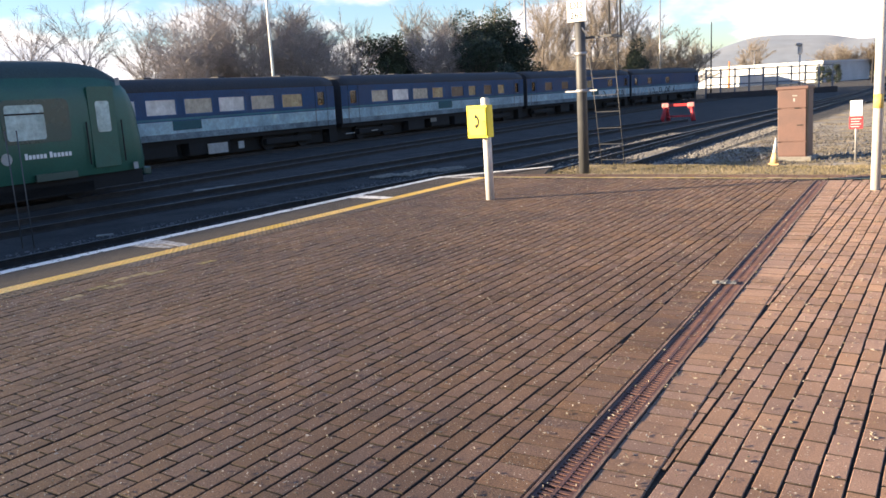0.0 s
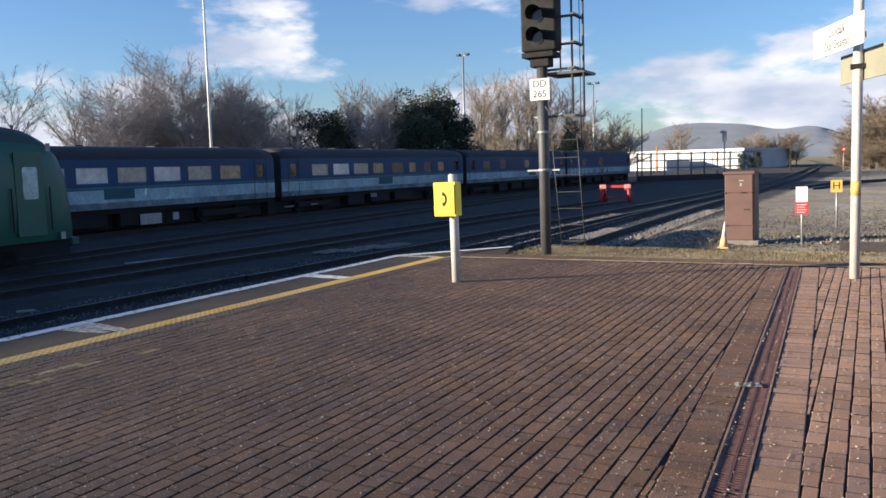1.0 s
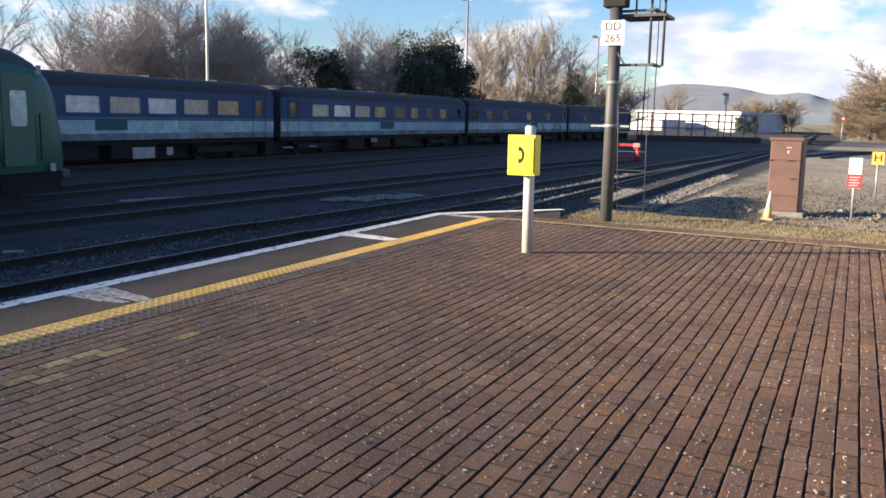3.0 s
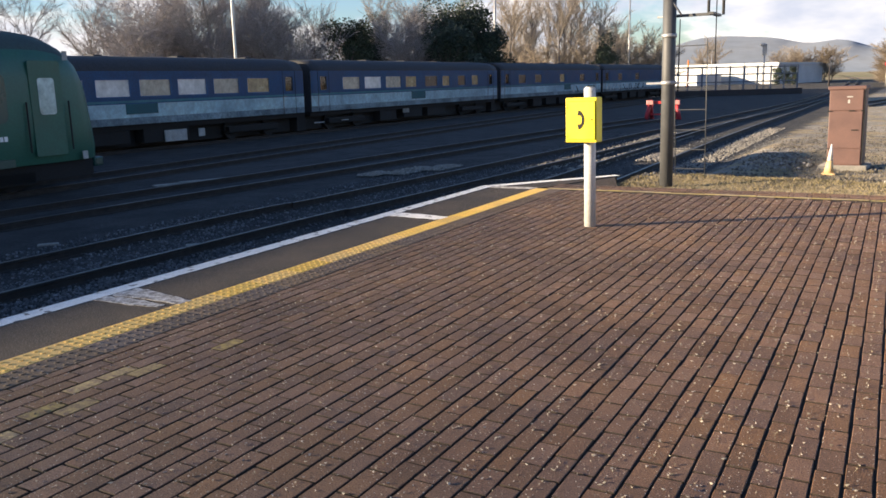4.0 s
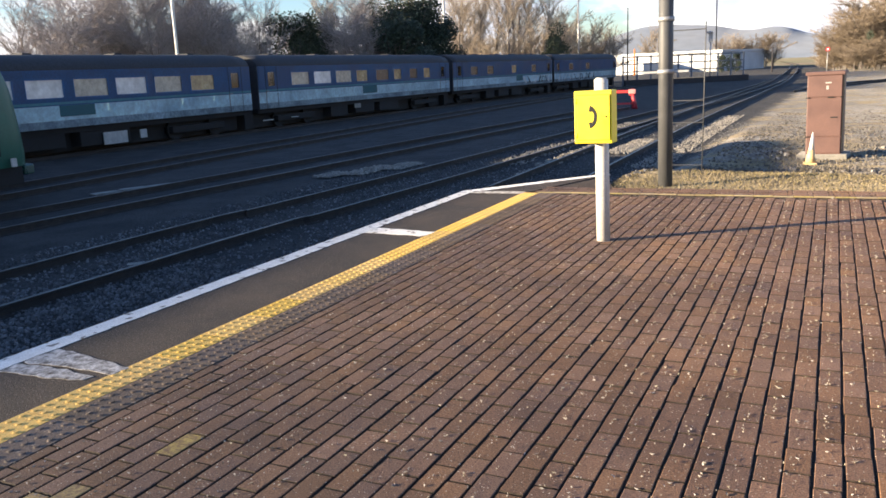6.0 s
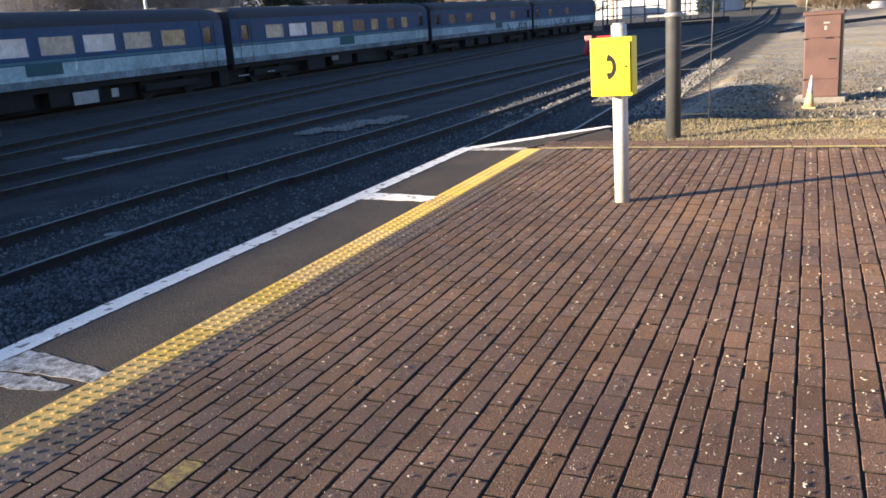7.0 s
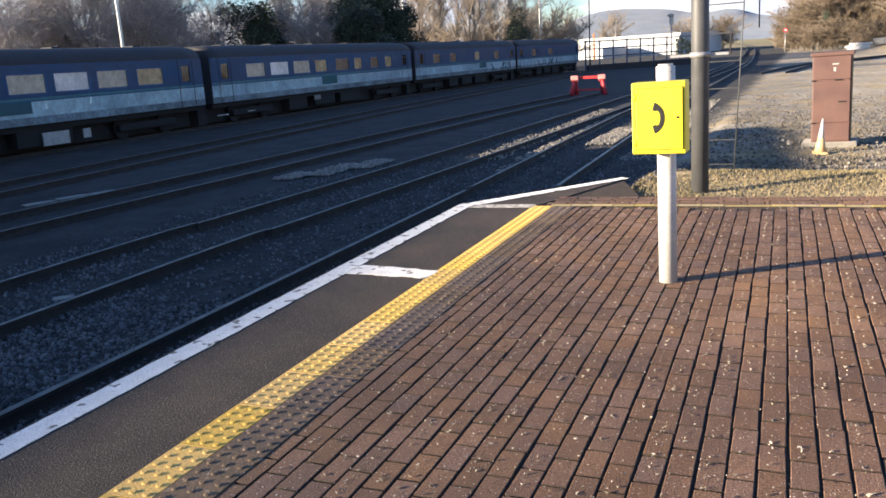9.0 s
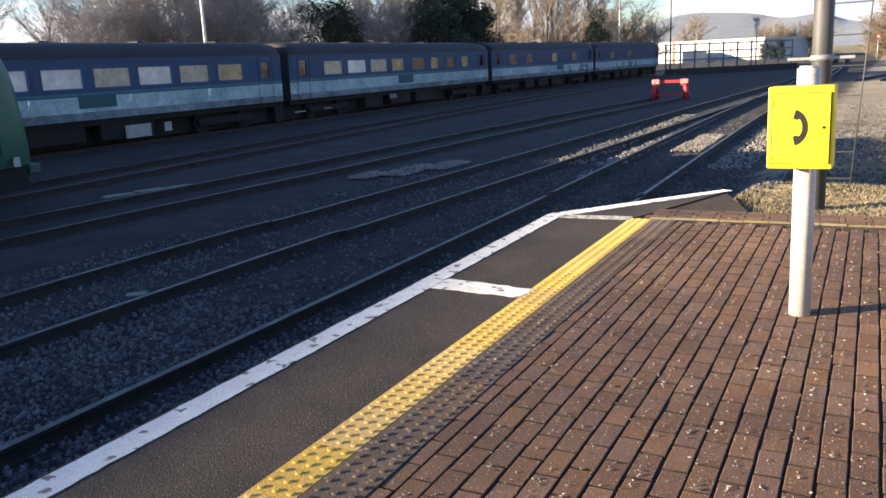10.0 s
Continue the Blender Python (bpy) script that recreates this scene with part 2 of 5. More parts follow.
M_WARE = material("warehouse_white", (0.52, 0.53, 0.54), (0.44, 0.45, 0.46), 0.7, 0.2, 3, 0.05, amount=0.1)
M_WARE_G = material("warehouse_roof", (0.52, 0.55, 0.58), (0.46, 0.48, 0.50), 0.6, 0.2, 3, 0.05, amount=0.08)
M_WALLDARK = material("dark_wall", (0.045, 0.040, 0.045), (0.070, 0.060, 0.058), 0.9, 0.6, 8, 0.3, amount=0.3)
M_RUBBLE = material("rubble_stone", (0.10, 0.088, 0.075), (0.20, 0.175, 0.15), 0.9, 3, 60, 0.5, rand=0.5, island=True, amount=0.35)
M_FENCE = material("fence_blue_grey", (0.11, 0.13, 0.17), (0.15, 0.17, 0.20), 0.7, 1, 20, 0.1, amount=0.2)
M_ORANGE = material("orange_paint", (0.70, 0.22, 0.05), (0.60, 0.2, 0.05), 0.6, 2, 20, 0.05, amount=0.1)
M_LENS = material("signal_lens", (0.02, 0.02, 0.022), (0.03, 0.03, 0.03), 0.12, 8, 60, 0.0, amount=0.1)
M_GLASS = glass("window_glass")
# Opaque panes: daylight showing through the coach windows is put into their colour.
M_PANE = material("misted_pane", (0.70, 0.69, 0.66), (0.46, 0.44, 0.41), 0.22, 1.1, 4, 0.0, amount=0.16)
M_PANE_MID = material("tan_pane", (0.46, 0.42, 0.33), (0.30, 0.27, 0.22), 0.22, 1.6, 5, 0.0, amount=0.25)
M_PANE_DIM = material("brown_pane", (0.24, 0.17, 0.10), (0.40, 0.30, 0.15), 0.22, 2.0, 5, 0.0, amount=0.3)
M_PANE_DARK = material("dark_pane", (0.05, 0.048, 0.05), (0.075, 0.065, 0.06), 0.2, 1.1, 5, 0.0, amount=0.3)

# ---------------------------------------------------------------- building helpers


def obj(name, bm, mats, parent=None, label="", smooth=False):
    me = bpy.data.meshes.new(name)
    bm.normal_update()
    bm.to_mesh(me)
    bm.free()
    for q in (mats if isinstance(mats, (list, tuple)) else [mats]):
        me.materials.append(q)
    if smooth:
        me.shade_smooth()
    ob = new(name, me)
    if parent is not None:
        ob.parent = parent
    if label:
        ob["label"] = label
    return ob


def part(name, bm, mat, parent, label="", smooth=False):
    return obj(name, bm, mat, parent, label, smooth)


def empty(name, m=None):
    ob = new(name)
    ob.empty_display_size = 0.1
    if m is not None:
        ob.matrix_world = m
    return ob


def box(bm, x0, x1, y0, y1, z0, z1, bevel=0.0, m=None, mi=0):
    r = bmesh.ops.create_cube(bm, size=1)
    vs = r["verts"]
    for v in vs:
        v.co = Vector((x0 + (v.co.x + .5) * (x1 - x0), y0 + (v.co.y + .5) * (y1 - y0), z0 + (v.co.z + .5) * (z1 - z0)))
        if m is not None:
            v.co = m @ v.co
    fs = {f for v in vs for f in v.link_faces}
    for f in fs:
        f.material_index = mi
    if bevel:
        es = list({e for v in vs for e in v.link_edges})
        out = bmesh.ops.bevel(bm, geom=es, offset=bevel, segments=2, affect="EDGES", profile=0.5)
        for f in out["faces"]:
            f.material_index = mi
    return bm


def tube(bm, a, b, r0, r1=None, n=10, caps=True, mi=0):
    a, b = Vector(a), Vector(b)
    r1 = r0 if r1 is None else r1
    d = (b - a).normalized()
    u = d.orthogonal().normalized()
    w = d.cross(u)
    ra = [bm.verts.new(a + (u * math.cos(k * math.tau / n) + w * math.sin(k * math.tau / n)) * r0) for k in range(n)]
    rb = [bm.verts.new(b + (u * math.cos(k * math.tau / n) + w * math.sin(k * math.tau / n)) * r1) for k in range(n)]
    for k in range(n):
        f = bm.faces.new((ra[k], ra[(k + 1) % n], rb[(k + 1) % n], rb[k]))
        f.material_index, f.smooth = mi, n > 6
    if caps:
        bm.faces.new(ra[::-1]).material_index = mi
        bm.faces.new(rb).material_index = mi
    return bm


def B():
    return bmesh.new()


def boxed(*a, **k):
    return box(B(), *a, **k)


def tubed(*a, **k):
    return tube(B(), *a, **k)


def lettering(name, text, size, mat, parent, m, depth=0.002):
    cu = bpy.data.curves.new(name, "FONT")
    cu.body, cu.size, cu.extrude, cu.align_x, cu.align_y = text, size, depth, "CENTER", "CENTER"
    tmp = bpy.data.objects.new(name + "_tmp", cu)
    scene.collection.objects.link(tmp)
    me = bpy.data.meshes.new_from_object(tmp.evaluated_get(bpy.context.evaluated_depsgraph_get()))
    bpy.data.objects.remove(tmp)
    bpy.data.curves.remove(cu)
    me.materials.clear()
    me.materials.append(mat)
    ob = new(name, me)
    ob.parent = parent
    ob.matrix_local = m
    return ob


RAIL, BED = -1.0, -1.15
EDGE = -7.74                      # platform edge over the track


def end_line(x):
    """The oblique yellow line across the platform's end."""
    return 12.24 + 0.053 * (x + 6.84)


def smooth01(a, b, v):
    q = min(max((v - a) / (b - a), 0), 1)
    return q * q * (3 - 2 * q)


def ground_z(x, y):
    far = smooth01(-7.3, -6.1, x) * smooth01(9, 13, y)
    rise = 1.10 * (1 - smooth01(14.3, 19.0, y)) + 0.34 * smooth01(14.3, 19.0, y) * (1 - smooth01(27, 42, y))
    z = BED + far * rise
    z += 0.035 * noise.noise((x * 0.9, y * 0.9, 0)) * smooth01(-8, -5, x) * far
    z += 1.1 * smooth01(-1, 8, x - 0.03 * y) * smooth01(75, 150, y)
    if y > 70:
        z += 0.4 * smooth01(70, 300, y) * noise.noise((x * 0.02, y * 0.02, 5))
    return z


# ---------------------------------------------------------------- ground, one sheet to the horizon
def ground_material():
    """Ballast beside the tracks, grass at the platform's end, grey gravel yard, straw bank and far fields, blended by place."""
    mat = bpy.data.materials.new("ground")
    mat.use_nodes = True
    nt = mat.node_tree
    b = nt.nodes["Principled BSDF"]
    b.inputs["Roughness"].default_value, b.inputs["Diffuse Roughness"].default_value = 0.95, 1.0
    geo, sep = nt.nodes.new("ShaderNodeNewGeometry"), nt.nodes.new("ShaderNodeSeparateXYZ")
    nt.links.new(geo.outputs["Position"], sep.inputs[0])

    def put(n, i, v):
        if isinstance(v, (int, float)):
            n.inputs[i].default_value = v
        elif isinstance(v, tuple):
            n.inputs[i].default_value = (*v, 1)
        else:
            nt.links.new(v, n.inputs[i])

    def m(op, a, c=0.0, d=0.0):
        n = nt.nodes.new("ShaderNodeMath")
        n.operation = op
        for i, v in enumerate((a, c, d)):
            put(n, i, v)
        return n.outputs[0]

    def tex(scale, detail=4):
        n = nt.nodes.new("ShaderNodeTexNoise")
        n.inputs["Scale"].default_value, n.inputs["Detail"].default_value = scale, detail
        nt.links.new(geo.outputs["Position"], n.inputs["Vector"])
        return n.outputs[0]

    def step(v, lo, hi):
        n = nt.nodes.new("ShaderNodeMapRange")
        n.interpolation_type = "SMOOTHSTEP"
        for i, q in enumerate((v, lo, hi)):
            put(n, i, q)
        return n.outputs[0]

    def mixc(f, a, c, mode="MIX"):
        n = nt.nodes.new("ShaderNodeMix")
        n.data_type, n.blend_type = "RGBA", mode
        for i, q in ((0, f), (6, a), (7, c)):
            put(n, i, q)
        return n.outputs[2]

    x, y = sep.outputs[0], sep.outputs[1]
    broad, mid, fine = tex(0.25), tex(1.3), tex(22, 3)
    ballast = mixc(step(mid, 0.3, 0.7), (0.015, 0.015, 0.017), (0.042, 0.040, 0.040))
    yard = mixc(step(broad, 0.35, 0.65), (0.33, 0.305, 0.27), (0.21, 0.195, 0.175))
    yard = mixc(m("MULTIPLY", step(tex(3.2, 6), 0.46, 0.62), 0.6), yard, (0.13, 0.115, 0.095))
    yard = mixc(m("MULTIPLY", step(tex(0.7, 5), 0.48, 0.62), 0.75), yard, (0.31, 0.235, 0.125))
    straw = mixc(step(mid, 0.35, 0.65), (0.26, 0.20, 0.115), (0.36, 0.285, 0.165))
    bank = mixc(step(broad, 0.35, 0.65), (0.36, 0.27, 0.15), (0.26, 0.21, 0.12))
    field = mixc(step(tex(0.02), 0.4, 0.6), (0.10, 0.105, 0.05), (0.17, 0.13, 0.085))
    col = yard
    # straw patches round the cabinet and the strip at the platform's end
    patch = m("MULTIPLY", step(mid, 0.46, 0.56), step(m("MULTIPLY", y, -1.0), -29.5, -24.0))
    col = mixc(m("MULTIPLY", patch, 0.8), col, straw)
    col = mixc(step(m("MULTIPLY_ADD", mid, -1.6, m("MULTIPLY", y, -1.0)), -17.6, -16.6), col, straw)
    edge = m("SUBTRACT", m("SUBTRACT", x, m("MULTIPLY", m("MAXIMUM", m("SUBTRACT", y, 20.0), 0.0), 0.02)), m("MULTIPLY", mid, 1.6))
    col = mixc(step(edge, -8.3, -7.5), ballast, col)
    far = m("MULTIPLY", step(m("SUBTRACT", x, m("MULTIPLY_ADD", y, 0.03, m("MULTIPLY", broad, 6.0))), -1.2, 0.8), step(y, 42.0, 50.0))
    col = mixc(far, col, bank)
    away = m("MAXIMUM", step(m("ABSOLUTE", x), 60.0, 80.0), step(y, 240.0, 280.0))
    col = mixc(away, col, field)
    grey = nt.nodes.new("ShaderNodeCombineColor")
    g = nt.nodes.new("ShaderNodeMapRange")
    for i, q in enumerate((fine, 0.3, 0.7, 0.45, 1.35)):
        put(g, i, q)
    for i in range(3):
        nt.links.new(g.outputs[0], grey.inputs[i])
    col = mixc(1.0, col, grey.outputs[0], "MULTIPLY")
    nt.links.new(col, b.inputs["Base Color"])
    bp = nt.nodes.new("ShaderNodeBump")
    bp.inputs["Strength"].default_value, bp.inputs["Distance"].default_value = 0.9, 0.06
    nt.links.new(fine, bp.inputs["Height"])
    nt.links.new(bp.outputs[0], b.inputs["Normal"])
    return mat


def build_ground():
    def axis(lo, hi, fine_lo, fine_hi, step):
        vals, v = [], fine_lo
        while v < fine_hi:
            vals.append(v)
            v += step
        g, s = fine_hi, step
        while g < hi:
            vals.append(g)
            s *= 1.25
            g += s
        vals.append(hi)
        g, s = fine_lo, step
        while True:
            s *= 1.25
            g -= s
            if g < lo:
                break
            vals.insert(0, g)
        vals.insert(0, lo)
        return vals

    xs, ys = axis(-3500, 3500, -12, 8, 0.4), axis(-800, 4200, 10, 44, 0.4)
    verts = [(x, y, ground_z(x, y)) for y in ys for x in xs]
    faces = []
    w = len(xs)
    for j in range(len(ys) - 1):
        for i in range(w - 1):
            faces.append((j * w + i, j * w + i + 1, (j + 1) * w + i + 1, (j + 1) * w + i))
    me = bpy.data.meshes.new("ground")
    me.from_pydata(verts, [], faces)
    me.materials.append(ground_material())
    me.shade_smooth()
    tagged(new("ground", me), "trackside ground of dark ballast, gravel yard and dry grass", "ground", kind="structure")


build_ground()


# ---------------------------------------------------------------- platform
def build_platform():
    # body in plan: straight edge, then the oblique taper beyond the yellow line
    plan = [(EDGE, -30), (EDGE, 12.2), (-6.42, 13.95), (-6.0, 12.70), (14, 13.76), (14, -30)]
    bm = B()
    lo = [bm.verts.new((x, y, -1.25)) for x, y in plan]
    hi = [bm.verts.new((x, y, -0.0105)) for x, y in plan]
    bm.faces.new(hi).material_index = 0
    bm.faces.new(lo[::-1]).material_index = 1
    for k in range(len(plan)):
        q = (k + 1) % len(plan)
        bm.faces.new((lo[k], lo[q], hi[q], hi[k])).material_index = 1
    bmesh.ops.recalc_face_normals(bm, faces=bm.faces)
    p = obj("platform", bm, [M_JOINT, M_COPING])
    tagged(p, "railway platform paved with brown brick and edged in asphalt", "platform", kind="structure")
    # asphalt strip
    bm = B()
    outline = [(EDGE - 0.02, -30), (EDGE - 0.02, 12.2), (-6.44, 13.97), (-6.37, 13.90), (-6.95, 12.17), (-6.95, -30)]
    lo = [bm.verts.new((x, y, -0.12)) for x, y in outline]
    hi = [bm.verts.new((x, y, 0.0)) for x, y in outline]
    bm.faces.new(hi)
    bm.faces.new(lo[::-1])
    for k in range(6):
        bm.faces.new((lo[k], lo[(k + 1) % 6], hi[(k + 1) % 6], hi[k]))
    bmesh.ops.recalc_face_normals(bm, faces=bm.faces)
    part("asphalt_strip", bm, M_ASPHALT, p)
    return p


platform = build_platform()


def painted(name, pts, z, mat, parent, label="", wobble=0.0, seed=0):
    """A thin skin of paint over the polygon pts, with an uneven rim."""
    rnd = random.Random(seed)
    bm = B()
    ring = []
    for k in range(len(pts)):
        a, b = Vector(pts[k]), Vector(pts[(k + 1) % len(pts)])
        n = max(1, int((b - a).length / 0.06)) if wobble else 1
        for i in range(n):
            q = a.lerp(b, i / n)
            ring.append((q.x + rnd.uniform(-wobble, wobble), q.y + rnd.uniform(-wobble, wobble)))
    hi = [bm.verts.new((x, y, z)) for x, y in ring]
    lo = [bm.verts.new((x, y, z - 0.003)) for x, y in ring]
    bm.faces.new(hi)
    for k in range(len(ring)):
        q = (k + 1) % len(ring)
        bm.faces.new((lo[k], lo[q], hi[q], hi[k]))
    bmesh.ops.recalc_face_normals(bm, faces=bm.faces)
    return part(name, bm, mat, parent, label)


painted("white_edge_line", [(EDGE, -30), (EDGE + 0.145, -30), (EDGE + 0.145, 12.1), (EDGE, 12.2)], 0.004, M_WHITE, platform, "scuffed white edge line", 0.004, 1)
painted("white_edge_line", [(EDGE + 0.0, 12.21), (EDGE + 0.145, 12.11), (-6.33, 13.9), (-6.43, 13.96)], 0.004, M_WHITE, platform, "scuffed white edge line", 0.004, 2)
painted("white_cross_line", [(-7.585, 12.05), (-6.95, 12.1), (-6.95, 12.26), (-7.585, 12.2)], 0.004, M_WHITE_WORN, platform, "worn white line", 0.008, 3)
painted("white_cross_line", [(-7.585, 9.55), (-6.96, 9.52), (-6.95, 9.72), (-7.585, 9.79)], 0.004, M_WHITE, platform, "worn white line", 0.012, 4)
painted("white_cross_line", [(-7.585, 5.72), (-7.03, 5.78), (-7.03, 5.86), (-7.3, 5.87), (-7.585, 5.84)], 0.004, M_WHITE_WORN, platform, "smeared white line", 0.016, 5)
painted("white_cross_line", [(-7.585, 5.87), (-7.2, 5.90), (-6.96, 5.90), (-6.95, 6.00), (-7.2, 6.06), (-7.585, 6.1)], 0.004, M_WHITE_WORN, platform, "smeared white line", 0.018, 6)


# ---------------------------------------------------------------- tracks
def track_line(pts):
    """A smooth centre line through the given (x, y) points, a point about every 0.35 m."""
    out = []
    for k in range(len(pts) - 1):
        p0, p1, p2, p3 = (Vector(pts[min(max(k + q, 0), len(pts) - 1)]) for q in (-1, 0, 1, 2))
        n = max(2, int((p2 - p1).length / 1.4))
        for i in range(n):
            t = i / n
            out.append(0.5 * (2 * p1 + (p2 - p0) * t + (2 * p0 - 5 * p1 + 4 * p2 - p3) * t * t + (3 * p1 - p0 - 3 * p2 + p3) * t ** 3))
    out.append(Vector(pts[-1]))
    return out


RAIL_SHAPE = [(-0.065, 0), (0.065, 0), (0.065, 0.012), (0.012, 0.03), (0.012, 0.105), (0.036, 0.118), (0.036, 0.15), (-0.036, 0.15), (-0.036, 0.118), (-0.012, 0.105), (-0.012, 0.03), (-0.065, 0.012)]


def rail_mesh(line, off, z0):
    bm = B()
    rings = []
    for k, p in enumerate(line):
        d = (line[min(k + 1, len(line) - 1)] - line[max(k - 1, 0)]).normalized()
        n = Vector((d.y, -d.x))
        rings.append([bm.verts.new((p.x + n.x * (off + a), p.y + n.y * (off + a), z0 + h)) for a, h in RAIL_SHAPE])
    m = len(RAIL_SHAPE)
    for a, b in zip(rings, rings[1:]):
        for k in range(m):
            f = bm.faces.new((a[k], a[(k + 1) % m], b[(k + 1) % m], b[k]))
            f.material_index = 1 if k == 6 else 0
    bm.faces.new(rings[0][::-1])
    bm.faces.new(rings[-1])
    bmesh.ops.recalc_face_normals(bm, faces=bm.faces)
    return bm


def sleeper_data():
    bm = boxed(-1.28, 1.28, -0.125, 0.125, -0.10, 0.0, bevel=0.012)
    me = bpy.data.meshes.new("sleeper")
    bm.to_mesh(me)
    bm.free()
    me.materials.append(M_SLEEPER)
    return me


SLEEPER = sleeper_data()


def track(pts, label, near=(2, 60), rails=True, gauge=1.6):
    line = track_line(pts)
    t = empty("railway_track", Matrix.Translation((pts[0][0], pts[0][1], BED)))
    inv = t.matrix_world.inverted()
    for side in (-1, 1):
        r = part("rail", rail_mesh(line, side * (gauge / 2 + 0.036), RAIL - 0.15), [M_RAIL, M_RAILTOP], t)
        r.matrix_parent_inverse = inv
    far = B()
    run, last = 0.0, line[0]
    for k in range(1, len(line)):
        seg = line[k] - last
        while run < seg.length:
            p = last + seg.normalized() * run
            ang = math.atan2(seg.y, seg.x) - math.pi / 2
            m = Matrix.Translation((p.x, p.y, RAIL - 0.151)) @ Matrix.Rotation(ang + random.uniform(-0.012, 0.012), 4, "Z")
            if near[0] < p.y < near[1]:
                s = new("sleeper", SLEEPER)
                s.parent = t
                s.matrix_parent_inverse = inv
                s.matrix_basis = m
            elif -30 < p.y < 200:
                box(far, -1.28, 1.28, -0.125, 0.125, -0.10, 0.0, m=m)
            run += 0.71
        run -= seg.length
        last = line[k]
    if far.verts:
        o = part("sleeper", far, M_SLEEPER, t)
        o.matrix_parent_inverse = inv
        o["kind"] = "stuff"
    else:
        far.free()
    return tagged(t, label, "railway track")


C1 = [(-9.40, -40), (-9.40, 14), (-9.45, 20), (-9.6, 36), (-9.5, 50), (-9.25, 70), (-9.2, 110), (-11.8, 200), (-18, 340), (-37, 600)]
C2 = [(-13.15, -40), (-13.15, 9), (-12.9, 16), (-12.55, 22), (-11.9, 35), (-11.15, 50), (-10.3, 66), (-9.7, 84), (-9.4, 108)]
C3 = [(-18.7, -40), (-18.3, 5), (-17.5, 22), (-16.5, 38), (-15.2, 51.4)]
C4 = [(-19.8, -40), (-21.5, -5), (-22.4, 16), (-23.2, 30), (-24.2, 60), (-24.2, 102)]
C5 = [(-30.5, -40), (-30.5, 6), (-30.5, 36), (-30.5, 59), (-29.5, 80.3), (-28.0, 101)]
C6 = [(-5.5, 70), (-2.6, 84), (4.8, 100), (20.5, 125), (58, 170)]
track(C1, "rusty running track on dark ballast beside the platform", (3, 60))
track(C2, "siding track curving into the running track", (5, 50))
track(C3, "dirty siding ending at a red buffer stop", (14, 49))
track(C4, "oily siding under the green unit", (200, 201))
track(C5, "siding under the blue coaches", (200, 201))
track(C6, "rusty track crossing the far yard", (200, 201))


# ---------------------------------------------------------------- stones
def stones(name, spots, mat, label, size=(0.025, 0.06), seed=4):
    """Loose broken stones, one mesh; spots: (x0, x1, y0, y1, count, z offset)."""
    rnd = random.Random(seed)
    verts, faces = [], []
    for x0, x1, y0, y1, count, dz in spots:
        for _ in range(count):
            x, y = rnd.uniform(x0, x1), rnd.uniform(y0, y1)
            r = rnd.uniform(*size)
            z = ground_z(x, y) + dz + r * 0.25
            k = len(verts)
            a = rnd.uniform(0, 6.28)
            for q in range(4):
                rr = r * rnd.uniform(0.8, 1.15)
                verts.append((x + rr * math.cos(a + q * 1.57), y + rr * math.sin(a + q * 1.57), z + rnd.uniform(-0.3, 0.3) * r - 0.2 * r))
            for q in range(4):
                rr = r * rnd.uniform(0.45, 0.75)
                verts.append((x + rr * math.cos(a + 0.3 + q * 1.57), y + rr * math.sin(a + 0.3 + q * 1.57), z + rnd.uniform(0.45, 0.9) * r))
            faces.append((k + 4, k + 5, k + 6, k + 7))
            for q in range(4):
                faces.append((k + q, k + (q + 1) % 4, k + 4 + (q + 1) % 4, k + 4 + q))
    me = bpy.data.meshes.new(name)
    me.from_pydata(verts, [], faces)
    me.materials.append(mat)
    return tagged(new(name, me), label, "stones", kind="stuff")


stones("track_ballast", [(-13.2, -7.75, 2.5, 12, 24000, 0), (-15.2, -13.2, 2.5, 14, 3000, 0), (-15.2, -7.2, 12, 24, 8000, 0), (-14, -6.5, 24, 40, 4000, 0), (-8.5, -6.0, 14, 22, 1500, 0)], M_STONE, "loose grey track ballast stones", (0.014, 0.033))
# Part pale ballast, part sunlit patches put into the stone colour.
stones("fresh_ballast", [(-9.75, -9.0, 27.0, 31.5, 900, 0.03), (-10.9, -10.3, 24, 38, 900, 0.02), (-12.0, -11.5, 24, 40, 600, 0.02), (-8.3, -7.4, 24, 44, 1800, 0.0), (-15.9, -15.3, 20.8, 21.9, 300, 0.04), (-15.4, -14.7, 21.4, 23.4, 500, 0.04), (-14.9, -14.2, 22.6, 24.2, 350, 0.04), (-12.2, -11.2, 24, 30, 250, 0.03), (-10.8, -10.4, 22, 34, 200, 0.02)], M_STONE_PALE, "patches of pale ballast between the rails, sunlight put into the colour", (0.018, 0.045), 5)
stones("yard_rubble", [(-6.4, 3.5, 16.4, 21.5, 7000, 0), (-6.2, 4, 21.5, 34, 3500, 0), (-6.2, 4.5, 23.5, 26, 700, 0.02), (-6, 9, 26, 46, 4500, 0)], M_RUBBLE, "scattered brown and grey rubble in the yard", (0.012, 0.042), 6)
stones("pale_rubble", [(-2.9, 3.5, 23.4, 25.6, 230, 0.02), (-6.3, -4.6, 22.6, 25.5, 90, 0.02), (-6, 3, 17, 21, 120, 0.01)], M_STONE_PALE, "pale broken stones round the cabinet", (0.02, 0.055), 7)


